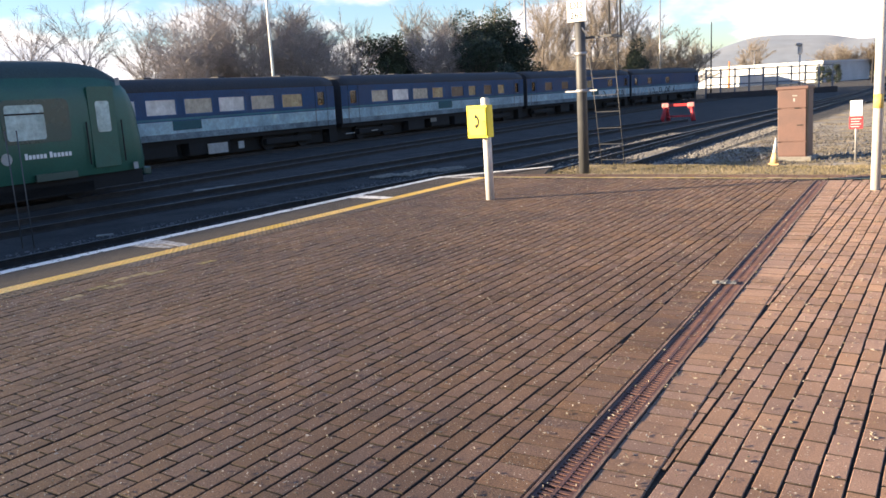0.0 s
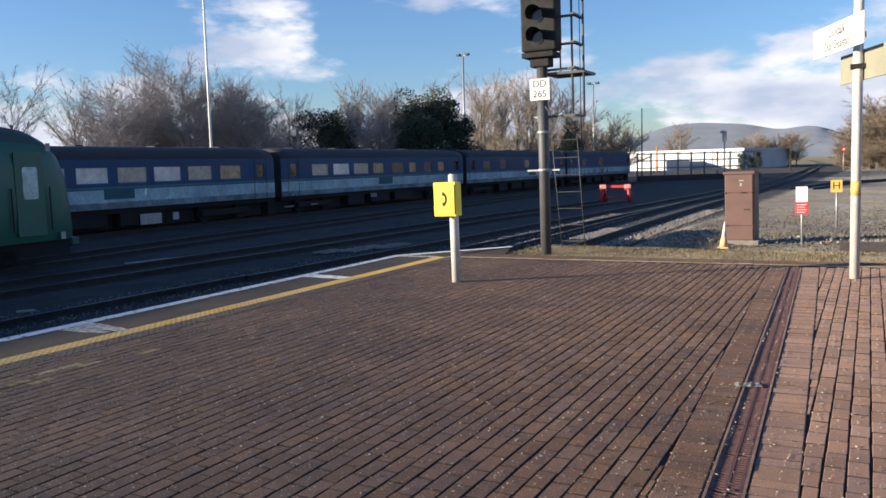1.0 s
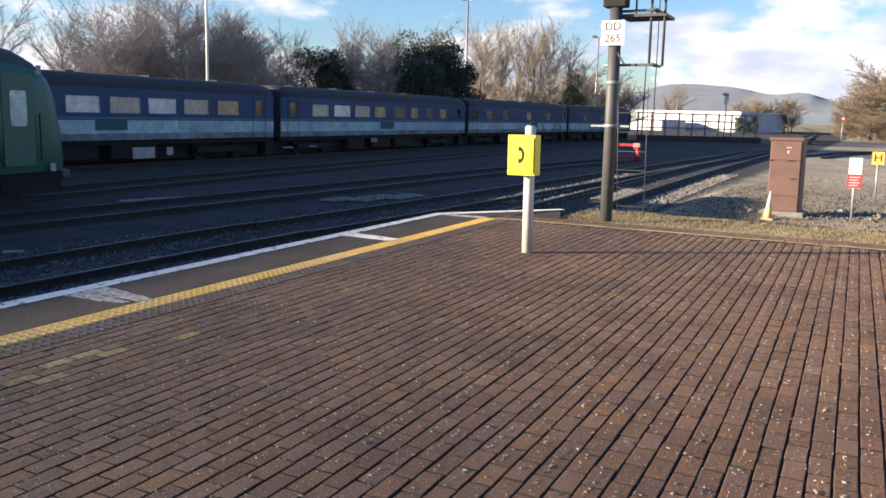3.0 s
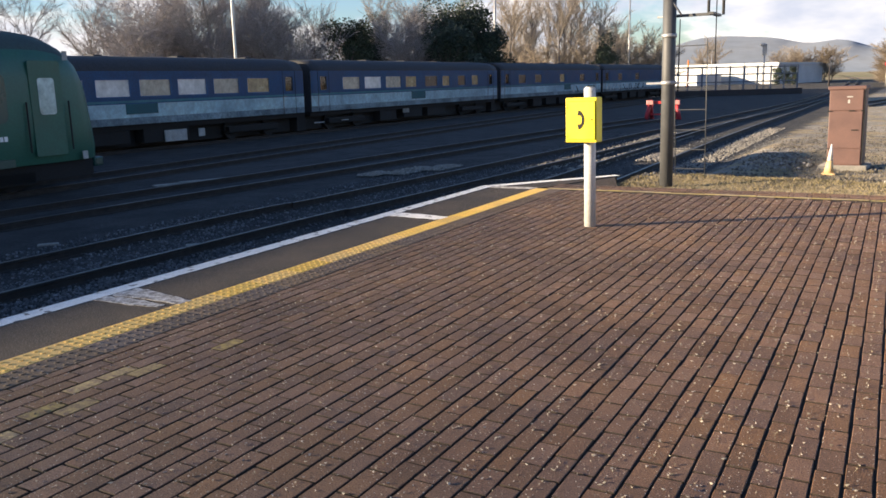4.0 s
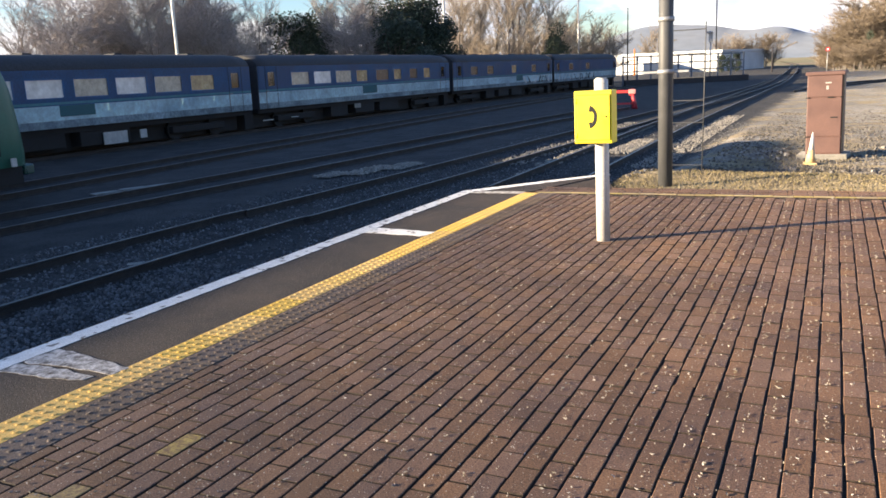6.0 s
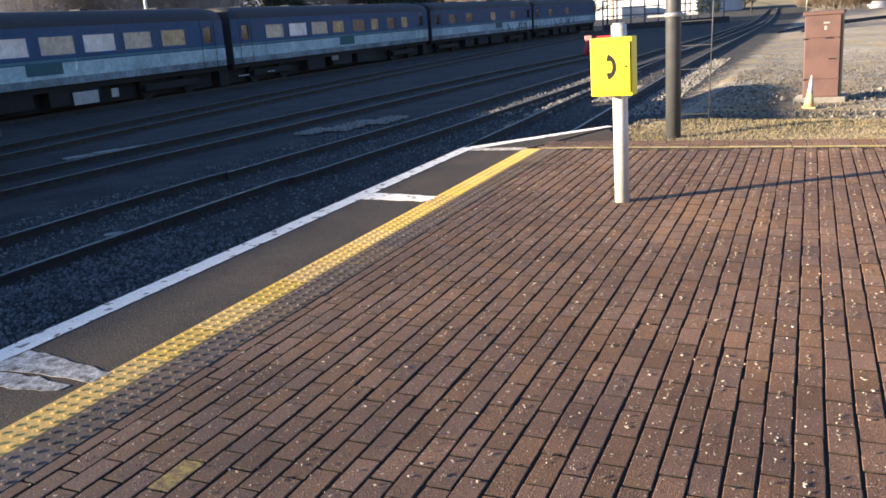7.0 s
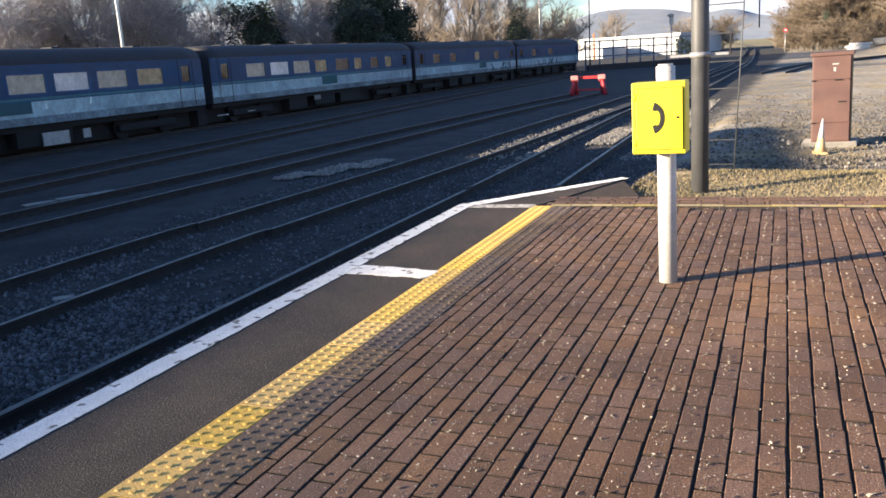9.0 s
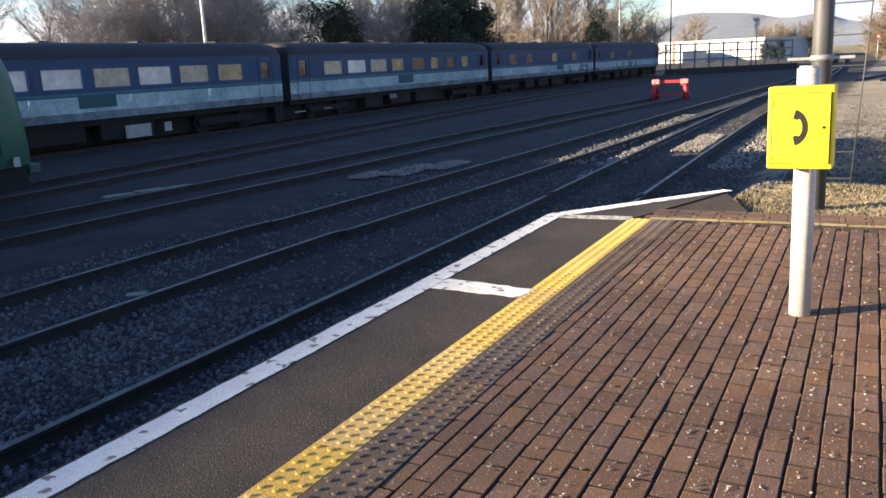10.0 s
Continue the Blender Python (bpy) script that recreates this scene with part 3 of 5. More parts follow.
# ---------------------------------------------------------------- coaches
def shell_profile(half, z_low, z_side, z_top, n=10):
    """Right half of a coach section, from the sole bar up to the ridge."""
    pts = [(half - 0.05, z_low), (half, z_low + 0.55), (half, z_side - 0.35), (half - 0.04, z_side)]
    for k in range(1, n + 1):
        a = k / n * math.pi / 2
        pts.append(((half - 0.04) * math.cos(a) ** 0.75 if k < n else 0.0, z_side + (z_top - z_side) * math.sin(a)))
    return pts


def wall_with_openings(bm, x, thick, y0, y1, z0, z1, openings, bands):
    """A coach side in the plane x, one sheet with its openings left out; bands: (z, material index) from below."""
    ys = sorted({y0, y1, *[q for o in openings for q in o[:2]]})
    zs = sorted({z0, z1, *[q for o in openings for q in o[2:4]], *[b[0] for b in bands if z0 < b[0] < z1]})
    grid = {}

    def corner(i, j):
        if (i, j) not in grid:
            grid[i, j] = bm.verts.new((x, ys[i], zs[j]))
        return grid[i, j]

    for i in range(len(ys) - 1):
        for j in range(len(zs) - 1):
            cy, cz = (ys[i] + ys[i + 1]) / 2, (zs[j] + zs[j + 1]) / 2
            if any(o[0] < cy < o[1] and o[2] < cz < o[3] for o in openings):
                continue
            f = bm.faces.new((corner(i, j), corner(i + 1, j), corner(i + 1, j + 1), corner(i, j + 1)))
            f.material_index = [b[1] for b in bands if b[0] <= cz][-1]
    bmesh.ops.solidify(bm, geom=bm.faces[:], thickness=thick)
    return bm


def blue_coach(a, b, windows, doors, label, tones, hatch=(), z_top=2.66, extras=(), scrawl=None):
    """A coach from a to b (centre line ends); local y runs along it from a."""
    a, b = Vector(a), Vector(b)
    length = (b - a).length
    ang = math.atan2(b.y - a.y, b.x - a.x) - math.pi / 2
    c = empty("railway_coach", Matrix.Translation((a.x, a.y, BED)) @ Matrix.Rotation(ang, 4, "Z"))
    up = -BED
    H = 1.4
    zl, zs = 0.0 + up, 2.06 + up
    zt = z_top + up
    w0, w1 = 1.09 + up, 1.72 + up
    bands = [(0, 3), (0.27 + up, 2), (0.80 + up, 0), (0.84 + up, 1), (0.93 + up, 0)]
    ops = [(y, y + w, w0, w1) for y, w in windows] + [(y + 0.2, y + 0.75, w0, w1 + 0.05) for y in doors]
    for side in (1, -1):
        bm = B()
        wall_with_openings(bm, H, 0.06, 0.0, length, zl, zs, ops, bands)
        if side < 0:
            bmesh.ops.scale(bm, vec=(-1, 1, 1), verts=bm.verts)
            bmesh.ops.reverse_faces(bm, faces=bm.faces)
        part("side_wall", bm, [M_NAVY, M_TEAL, M_CREAM, M_SKIRT], c)
    # roof
    bm = B()
    prof = [(x, z) for x, z in shell_profile(H, zl, zs, zt) if z >= zs]
    full = prof + [(-x, z) for x, z in prof[-2::-1]]
    n = 24
    rows = []
    for k in range(n + 1):
        y = length * k / n
        drop = 0.10 if k in (0, n) else 0.0
        rows.append([bm.verts.new((x, y, z - drop * (z - zs))) for x, z in full])
    for p, q in zip(rows, rows[1:]):
        for k in range(len(full) - 1):
            bm.faces.new((p[k], p[k + 1], q[k + 1], q[k])).smooth = True
    for r in (rows[0], rows[-1]):
        bm.faces.new(r)
    bmesh.ops.recalc_face_normals(bm, faces=bm.faces)
    part("roof", bm, M_ROOF, c, "dirty dark roof")
    for k in range(5):
        y = length * (0.12 + 0.19 * k)
        part("roof_vent", boxed(-0.3, 0.3, y - 0.2, y + 0.2, zt - 0.02, zt + 0.05, bevel=0.02), M_ROOF, c)
    # ends, floor, interior
    for y in (0.0, length - 0.08):
        part("end_wall", boxed(-H + 0.07, H - 0.07, y, y + 0.08, zl, zs + 0.05), M_ROOF, c)
    part("gangway", boxed(-0.55, 0.55, length, length + 0.28, zl + 0.05, zl + 2.0, bevel=0.03), M_UNDER, c)
    # Added dark block that stops sun shining through the gap between coaches.
    part("coupling", boxed(-0.95, 0.95, length - 0.1, length + 0.55, 0.2, zl + 0.1), M_UNDER, c)
    part("floor", boxed(-H + 0.07, H - 0.07, 0.1, length - 0.1, zl, zl + 0.08), M_INNER, c)
    for y, w in windows:
        for x in (-0.85, 0.85):
            part("seat", boxed(x - 0.45, x + 0.45, y + w / 2 - 0.95, y + w / 2 - 0.80, zl + 0.1, zl + 0.98, bevel=0.04), M_SEAT, c)
    for y in doors:
        s = 1.0 if y < length / 2 else -0.2
        part("partition", boxed(-H + 0.08, H - 0.08, y + s, y + s + 0.05, zl + 0.08, zs), M_INNER, c)
    # panes and frames
    for side in (1, -1):
        x = side * (H - 0.035)
        for y, w in windows:
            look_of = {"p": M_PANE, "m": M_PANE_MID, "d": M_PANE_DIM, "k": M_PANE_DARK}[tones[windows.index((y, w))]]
            pane = part("window", boxed(x - 0.004, x + 0.004, y - 0.01, y + w + 0.01, w0 - 0.01, w1 + 0.01), look_of, c, "pale opaque window with daylight in its colour" if look_of is M_PANE else "dim brownish window")
            if side > 0:
                bm = B()
                box(bm, H - 0.01, H + 0.012, y - 0.03, y, w0 - 0.03, w1 + 0.03)
                box(bm, H - 0.01, H + 0.012, y + w, y + w + 0.03, w0 - 0.03, w1 + 0.03)
                box(bm, H - 0.01, H + 0.012, y, y + w, w0 - 0.03, w0)
                box(bm, H - 0.01, H + 0.012, y, y + w, w1, w1 + 0.03)
                part("window_frame", bm, M_NAVY, pane)
        for y in doors:
            lo, hi = sorted((x + side * 0.03, x + side * 0.045))
            d = part("door", boxed(lo, hi, y, y + 0.02, zl, zs), M_BLACK, c, "dark door gap")
            part("door_gap", boxed(lo, hi, y + 0.93, y + 0.95, zl, zs), M_BLACK, d)
            if side > 0:
                part("handrail", tubed((H + 0.04, y - 0.06, 0.2 + up), (H + 0.04, y - 0.06, 0.85 + up), 0.018, n=6), M_GALV, d)
                part("door_handle", boxed(H, H + 0.04, y + 0.06, y + 0.2, 0.82 + up, 0.86 + up), M_GALV, d)
                pane = part("door_window", boxed(x - 0.004, x + 0.004, y + 0.2, y + 0.75, w0, w1 + 0.05), M_GLASS, d)
                pane.visible_shadow = False
    for y0, y1, z0, z1 in hatch:
        part("vent_panel", boxed(H, H + 0.02, y0, y1, z0 + up, z1 + up, bevel=0.006), M_HATCH, c, "dark teal panel")
    # running gear
    # Full-length dark filler, added to hide the sunlit ground behind the coach.
    part("underframe", boxed(-0.62, 0.62, 0.3, length - 0.3, 0.24, zl - 0.2), M_UNDER, c)
    part("sole_bar", boxed(-1.2, 1.2, 0.1, length - 0.1, zl - 0.22, zl), M_UNDER, c)
    bm = B()
    for y0, y1, z0 in ((0.30, 0.38, 0.34), (0.42, 0.52, 0.40), (0.55, 0.66, 0.36)):
        box(bm, -1.15, 1.15, length * y0, length * y1, z0, zl - 0.2, bevel=0.03)
    part("equipment_box", bm, M_UNDER, c)
    for yc in (length * 0.155, length * 0.845):
        bm = B()
        box(bm, -1.12, 1.12, yc - 1.7, yc + 1.7, 0.45, 0.75, bevel=0.05)
        bog = part("bogie", bm, M_UNDER, c)
        for dy in (-1.3, 1.3):
            for x in (-0.87, 0.77):
                part("wheel", tubed((x, yc + dy, 0.15 + 0.46), (x + 0.1, yc + dy, 0.15 + 0.46), 0.46, n=20), M_UNDER, bog)
    for y0, y1, z0, z1, q in extras:
        part("underframe_plate", boxed(1.2, 1.26, y0, y1, z0 + up, z1 + up, bevel=0.01), q, c, "pale metal plate")
    if scrawl:
        rnd = random.Random(int(length * 100 + scrawl[0]))
        y = scrawl[0]
        while y < scrawl[1]:
            bm, w = B(), rnd.uniform(0.5, 1.0)
            a0, turns = rnd.uniform(0, 6), rnd.uniform(3, 6)
            pts = [Vector((H + 0.012, y + w * (0.5 + 0.5 * math.cos(a0 + turns * t / 11) * (0.5 + 0.05 * t)), 0.42 + up + 0.26 * math.sin(a0 * 2 + turns * 1.3 * t / 11))) for t in range(12)]
            for p, q in zip(pts, pts[1:]):
                tube(bm, p, q, 0.03, n=4)
            part("paint_scrawl", bm, M_SIGNW if rnd.random() < 0.6 else M_BLACK, c, "sprayed paint scrawl")
            y += w + rnd.uniform(0.0, 0.3)
    return tagged(c, label, "railway coach", "parked blue coaches")


# Added coach, hidden by the green unit, that keeps sun off the sidings.
blue_coach((-30.36, -10.2), (-30.43, 12.4), [(1.85 + 2.05 * k, 1.57) for k in range(9)], [0.35, 20.9],
           "hidden blue coach added behind the green unit to block the sun", "mpmppmpmd")
blue_coach((-30.43, 13.0), (-30.5, 35.5), [(1.85, 1.57), (3.9, 1.57), (5.95, 1.57), (8.0, 1.57), (10.1, 1.57), (12.17, 1.58), (14.17, 1.6), (16.24, 1.57), (18.39, 1.5)], [0.35, 20.9],
           "dark blue railway coach with dirty white and teal band", "mpmppmpmd", [(11.4, 13.0, 0.40, 0.80)], extras=[(13.4, 14.6, -0.80, -0.33, M_SLAB), (15.3, 15.65, -0.70, -0.36, M_SLAB)])
blue_coach((-30.5, 36.1), (-30.55, 58.6), [(2.8, 1.6), (4.9, 1.7), (7.1, 1.7), (9.35, 1.3), (11.7, 1.6), (14.0, 1.0), (16.2, 1.1), (18.3, 1.0)], [0.6, 20.9],
           "dark blue railway coach with grimy white band and buffet hatch", "mpmdkdkd", [(10.0, 11.7, 0.36, 0.82)], extras=[(0.4, 1.2, -0.60, -0.55, M_SLAB), (2.8, 3.4, -0.58, -0.54, M_SLAB), (9.2, 9.9, -0.45, -0.2, M_CONC)])
blue_coach((-30.48, 59.2), (-29.5, 80.0), [(3.0, 1.3), (6.0, 1.3), (11.0, 1.1), (15.5, 1.2)], [0.6, 19.4],
           "dark blue railway coach with paint scrawls on its white band", "kkdk", [(12.0, 13.4, 0.4, 0.85)], scrawl=(13.5, 20.0))
blue_coach((-29.46, 80.6), (-28.1, 100.0), [(4.0, 1.2), (9.0, 1.2)], [0.6, 18.2], "dark blue last coach of a parked rake, scrawled on", "kk", scrawl=(1.0, 12.0))


# ---------------------------------------------------------------- green unit
def green_unit():
    end = Vector((-22.35, 16.3))
    g = empty("railway_unit", Matrix.Translation((end.x, end.y, BED)) @ Matrix.Rotation(math.radians(2.4), 4, "Z") @ Matrix.Diagonal((1.05, 1.05, 1.11, 1)))
    up = -BED
    H, zl, zt = 1.4, -0.42 + up, 2.50 + up
    # rounded body: the section shrinks towards the cab end
    prof = [(H - 0.12, zl), (H - 0.03, zl + 0.35), (H, zl + 0.9), (H - 0.01, 1.45 + up), (H - 0.06, 1.75 + up), (H - 0.16, 2.02 + up), (H - 0.38, 2.24 + up), (H - 0.72, 2.40 + up), (0, zt)]
    full = prof + [(-x, z) for x, z in prof[-2::-1]]
    stations = [(-23, 1, 1), (-6.0, 1, 1), (-1.75, 1, 1), (-1.2, 0.998, 0.995), (-0.75, 0.985, 0.97), (-0.42, 0.955, 0.925), (-0.18, 0.90, 0.865), (-0.02, 0.82, 0.80)]
    win = (-3.65, -2.60, 0.62 + up, 1.38 + up)
    bm = B()
    rows = []
    zmid = zl
    for y, sx, sz in stations:
        rows.append([bm.verts.new((x * sx, y + (0.0 if y < -1 else 0.30 * (1 - (z - zl) / (zt - zl)) * smooth01(-1.2, 0, y)), zmid + (z - zmid) * sz)) for x, z in full])
    for p, q in zip(rows, rows[1:]):
        for k in range(len(full) - 1):
            f = bm.faces.new((p[k], p[k + 1], q[k + 1], q[k]))
            f.smooth = True
            f.material_index = 1 if min(full[k][1], full[k + 1][1]) >= 2.0 + up else 0
    bm.faces.new(rows[-1])
    bm.faces.new(rows[0][::-1])
    bmesh.ops.recalc_face_normals(bm, faces=bm.faces)
    part("body", bm, [M_GREEN, M_GROOF], g)
    # side windows, set proud in their dark surround
    def side_panel(name, y0, y1, z0, z1, mat, off, parent, label="", r=0.08):
        b2 = boxed(H - 0.05, H + off, y0, y1, z0 + up, z1 + up)
        es = [e for e in b2.edges if abs((e.verts[0].co - e.verts[1].co).x) > 0.01]
        bmesh.ops.bevel(b2, geom=es, offset=r, segments=4, affect="EDGES", profile=0.5)
        return part(name, b2, mat, parent, label)

    for k in range(6):
        y = -4.0 - 2.55 * k
        s = side_panel("window_surround", y - 0.10, y + 1.78, 0.50, 1.52, M_GREEN_D, 0.008, g, "dark green glossy panel", 0.16)
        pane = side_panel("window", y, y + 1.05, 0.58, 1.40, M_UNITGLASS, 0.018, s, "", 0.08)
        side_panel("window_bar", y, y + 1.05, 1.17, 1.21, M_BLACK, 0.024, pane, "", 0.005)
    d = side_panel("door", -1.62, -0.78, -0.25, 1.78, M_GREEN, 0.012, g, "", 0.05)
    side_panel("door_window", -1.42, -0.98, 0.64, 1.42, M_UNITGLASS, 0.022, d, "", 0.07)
    for y in (-1.78, -0.66):
        part("handrail", tubed((H + 0.05, y, -0.15 + up), (H + 0.05, y, 0.92 + up), 0.02, n=6), M_BLACK, d)
    side_panel("marker_lamp", -0.34, -0.20, -0.40, -0.22, M_SLAB, -0.02, g, "pale lamp box", 0.02)
    side_panel("roof_marker", -0.62, -0.48, 1.80, 2.0, M_SLAB, -0.06, g, "pale marker plate", 0.02)
    side_panel("step_plate", -3.4, -2.2, -0.42, -0.25, M_GREEN_D, 0.02, g, "", 0.02)
    # lettering too small to set: a roundel and plain bars
    part("roundel", tubed((H - 0.02, -4.1, 0.18 + up), (H + 0.012, -4.1, 0.18 + up), 0.14, n=18), M_SLAB, g, "faded pale roundel")
    for k, (y, w) in enumerate(((-3.62, 0.62), (-2.94, 0.66))):
        for q in range(6):
            h = 0.10 if q else 0.14
            part("letter_bar", boxed(H, H + 0.012, y + q * w / 6, y + q * w / 6 + w / 6 - 0.03, 0.13 + up, 0.13 + h + up), M_SIGNW, g)
    part("end_window", boxed(-0.9, 0.9, -0.02, 0.06, 1.0 + up, 1.55 + up, bevel=0.05), M_UNITGLASS, g)
    part("buffer_beam", boxed(-1.2, 1.2, 0.12, 0.40, -0.62 + up, -0.40 + up, bevel=0.04), M_GREEN_D, g)
    part("underframe", boxed(-1.15, 1.15, -22.8, 0.1, 0.35, zl + 0.03), M_UNDER, g)
    for yc in (-3.2, -19.5):
        bog = part("bogie", boxed(-1.15, 1.15, yc - 1.7, yc + 1.7, 0.3, 0.62, bevel=0.05), M_UNDER, g)
        for dy in (-1.25, 1.25):
            for x in (-0.87, 0.77):
                part("wheel", tubed((x, yc + dy, 0.61), (x + 0.1, yc + dy, 0.61), 0.46, n=20), M_UNDER, bog)
    return tagged(g, "green railway unit with a rounded end parked on the siding", "train")


# Opaque unit panes in a pale blotched colour.
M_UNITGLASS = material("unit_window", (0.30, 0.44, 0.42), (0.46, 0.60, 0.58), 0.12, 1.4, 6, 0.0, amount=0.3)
green_unit()


# ---------------------------------------------------------------- platform furniture
def phone_post():
    x, y = -5.375, 9.735
    p = empty("platform_telephone", Matrix.Translation((x, y, 0)) @ Matrix.Rotation(radians(-0.9), 4, "Y") @ Matrix.Rotation(radians(-3), 4, "Z"))
    bm = tubed((0, 0, 0), (0, 0, 1.345), 0.056, n=24)
    bmesh.ops.bevel(bm, geom=[e for e in bm.edges if all(v.co.z > 1.3 for v in e.verts)], offset=0.012, segments=2, affect="EDGES")
    part("post", bm, M_POST, p, "off-white painted steel post")
    bm = boxed(-0.154, 0.154, -0.203, -0.058, 0.834, 1.25, bevel=0.006)
    b = part("box", bm, M_YELLOW, p, "bright yellow steel box")
    door = part("door", boxed(-0.128, 0.140, -0.213, -0.204, 0.862, 1.215, bevel=0.003), M_YELLOW, b)
    bm = B()
    box(bm, -0.134, -0.129, -0.2075, -0.204, 0.858, 1.219)
    part("door_gap", bm, M_BLACK, b)
    bm = B()
    box(bm, 0.1405, 0.144, -0.2065, -0.204, 0.858, 1.219)
    box(bm, -0.129, 0.1405, -0.2065, -0.204, 1.2155, 1.219)
    box(bm, -0.129, 0.1405, -0.2065, -0.204, 0.858, 0.8615)
    part("door_gap", bm, M_BLACK, b)
    for z in (0.90, 1.17):
        part("hinge", tubed((-0.132, -0.211, z - 0.02), (-0.132, -0.211, z + 0.02), 0.006, n=8), M_YELLOW, b)
    part("lock", tubed((0.112, -0.218, 1.045), (0.112, -0.212, 1.045), 0.008, n=10), M_BLACK, b)
    # handset sign: a crescent with two pads
    bm = B()
    n, cx, cz = 18, -0.042, 1.045
    rows = []
    for k in range(n + 1):
        f = 2 * k / n - 1
        a = radians(74 * f)
        w = 0.0135 + 0.009 * smooth01(0.5, 0.72, abs(f))
        ro, ri = 0.084, 0.084 - 2 * w
        u, v = math.cos(a) * 0.95, math.sin(a) * 1.12
        rows.append(((cx + ro * u, cz + ro * v), (cx + ri * u, cz + (ri + 0.004) * v)))
    for yy in (-0.2165, -0.2125):
        vs = [(bm.verts.new((p[0], yy, p[1])), bm.verts.new((q[0], yy, q[1]))) for p, q in rows]
        for k in range(n):
            bm.faces.new((vs[k][0], vs[k + 1][0], vs[k + 1][1], vs[k][1]))
    bmesh.ops.recalc_face_normals(bm, faces=bm.faces)
    part("handset_symbol", bm, M_BLACK, door, "black telephone handset symbol")
    b.location.x = -0.008
    return tagged(p, "yellow telephone box on a white post on the platform", "telephone")


phone_post()


def signal_mast():
    x, y = -5.505, 13.30
    s = empty("railway_signal", Matrix.Translation((x, y, -0.09)) @ Matrix.Rotation(radians(-0.6), 4, "Y") @ Matrix.Scale(1.03, 4))
    part("mast", tubed((0, 0, -0.03), (0, 0, 3.2), 0.084, n=24), M_MAST, s, "dark grey steel mast")
    part("base_plate", boxed(-0.17, 0.17, -0.17, 0.17, -0.03, 0.0, bevel=0.006), M_MAST, s)
    for z in (1.36, 1.95):
        part("collar", tubed((0, 0, z), (0, 0, z + 0.05), 0.096, n=24), M_GALV, s)
    part("cross_arm", boxed(-0.28, 0.26, -0.015, 0.015, 1.37, 1.395), M_GALV, s)
    # number plate
    pl = part("number_plate", boxed(-0.16, 0.16, -0.125, -0.115, 2.47, 2.80, bevel=0.003), M_SIGNW, s, "white plate reading DD 265")
    face = Matrix.Rotation(radians(90), 4, "X")
    lettering("lettering", "DD", 0.15, M_BLACK, pl, Matrix.Translation((0, -0.1265, 2.715)) @ face)
    lettering("lettering", "265", 0.15, M_BLACK, pl, Matrix.Translation((0, -0.1265, 2.56)) @ face)
    # head
    part("head_bracket", boxed(-0.26, 0.26, -0.20, 0.16, 3.12, 3.20, bevel=0.01), M_BLACK, s)
    part("head_bracket", boxed(-0.16, 0.16, -0.12, 0.10, 2.98, 3.12, bevel=0.02), M_BLACK, s)
    hd = part("signal_head", boxed(-0.28, 0.29, -0.16, 0.14, 3.22, 4.62, bevel=0.03), M_BLACK, s, "black four-aspect head, unlit")
    for k in range(4):
        z = 3.42 + 0.33 * k
        part("lens", tubed((0, -0.172, z), (0, -0.16, z), 0.10, n=20), M_LENS, hd)
        bm = B()
        rings = []
        for d, r in ((-0.16, 0.125), (-0.40, 0.135)):
            rings.append([bm.verts.new((r * math.cos(radians(a)), d if not (d < -0.3) else d + 0.16 * (1 - math.sin(radians(a))) / 2, z + r * math.sin(radians(a)))) for a in range(-20, 201, 20)])
        for q in range(len(rings[0]) - 1):
            bm.faces.new((rings[0][q], rings[0][q + 1], rings[1][q + 1], rings[1][q]))
        bmesh.ops.solidify(bm, geom=bm.faces[:], thickness=0.006)
        part("hood", bm, M_BLACK, hd)
    # ladder and landing behind the head
    lad = part("ladder", tubed((0.20, 0.30, 2.9), (0.20, 0.30, 4.5), 0.014, n=8), M_GALV, s)
    for a, b in (((0.52, 0.30, 1.6), (0.52, 0.30, 4.5)), ((-0.17, 1.27, -0.09), (-0.056, 0.52, 1.94)), ((0.245, 1.27, -0.09), (0.376, 0.52, 1.94))):
        part("stile", tubed(a, b, 0.0065, n=8), M_MAST, lad)
    for k in range(7):
        f = (0.12 + 0.14 * k)
        p, q = Vector((-0.17, 1.27, -0.09)).lerp(Vector((-0.056, 0.52, 1.94)), f), Vector((0.245, 1.27, -0.09)).lerp(Vector((0.376, 0.52, 1.94)), f)
        part("rung", tubed(p, q, 0.006, n=6), M_MAST, lad)
    for z in (2.20, 2.92, 3.30, 3.72, 4.15):
        part("bracket", boxed(-0.02, 0.56, 0.06, 0.10, z, z + 0.035), M_MAST, lad)
        part("bracket", boxed(0.50, 0.56, -0.10, 0.42, z, z + 0.03), M_MAST, lad)
    part("landing", boxed(0.02, 0.66, 0.06, 0.66, 2.86, 2.90), M_MAST, s)
    for xx in (0.46, 0.64):
        part("guard_rail", tubed((xx, 0.10, 2.2), (xx, 0.10, 4.5), 0.018, n=8), M_MAST, s)
    part("guard_rail", tubed((0.44, 0.10, 2.22), (-0.18, 0.10, 2.22), 0.014, n=8), M_GALV, s)
    part("guard_rail", tubed((0.16, -0.05, 2.22), (-0.20, -0.05, 2.75), 0.012, n=8), M_GALV, s)
    return tagged(s, "four-aspect railway signal on a grey mast with ladder", "railway signal")


signal_mast()


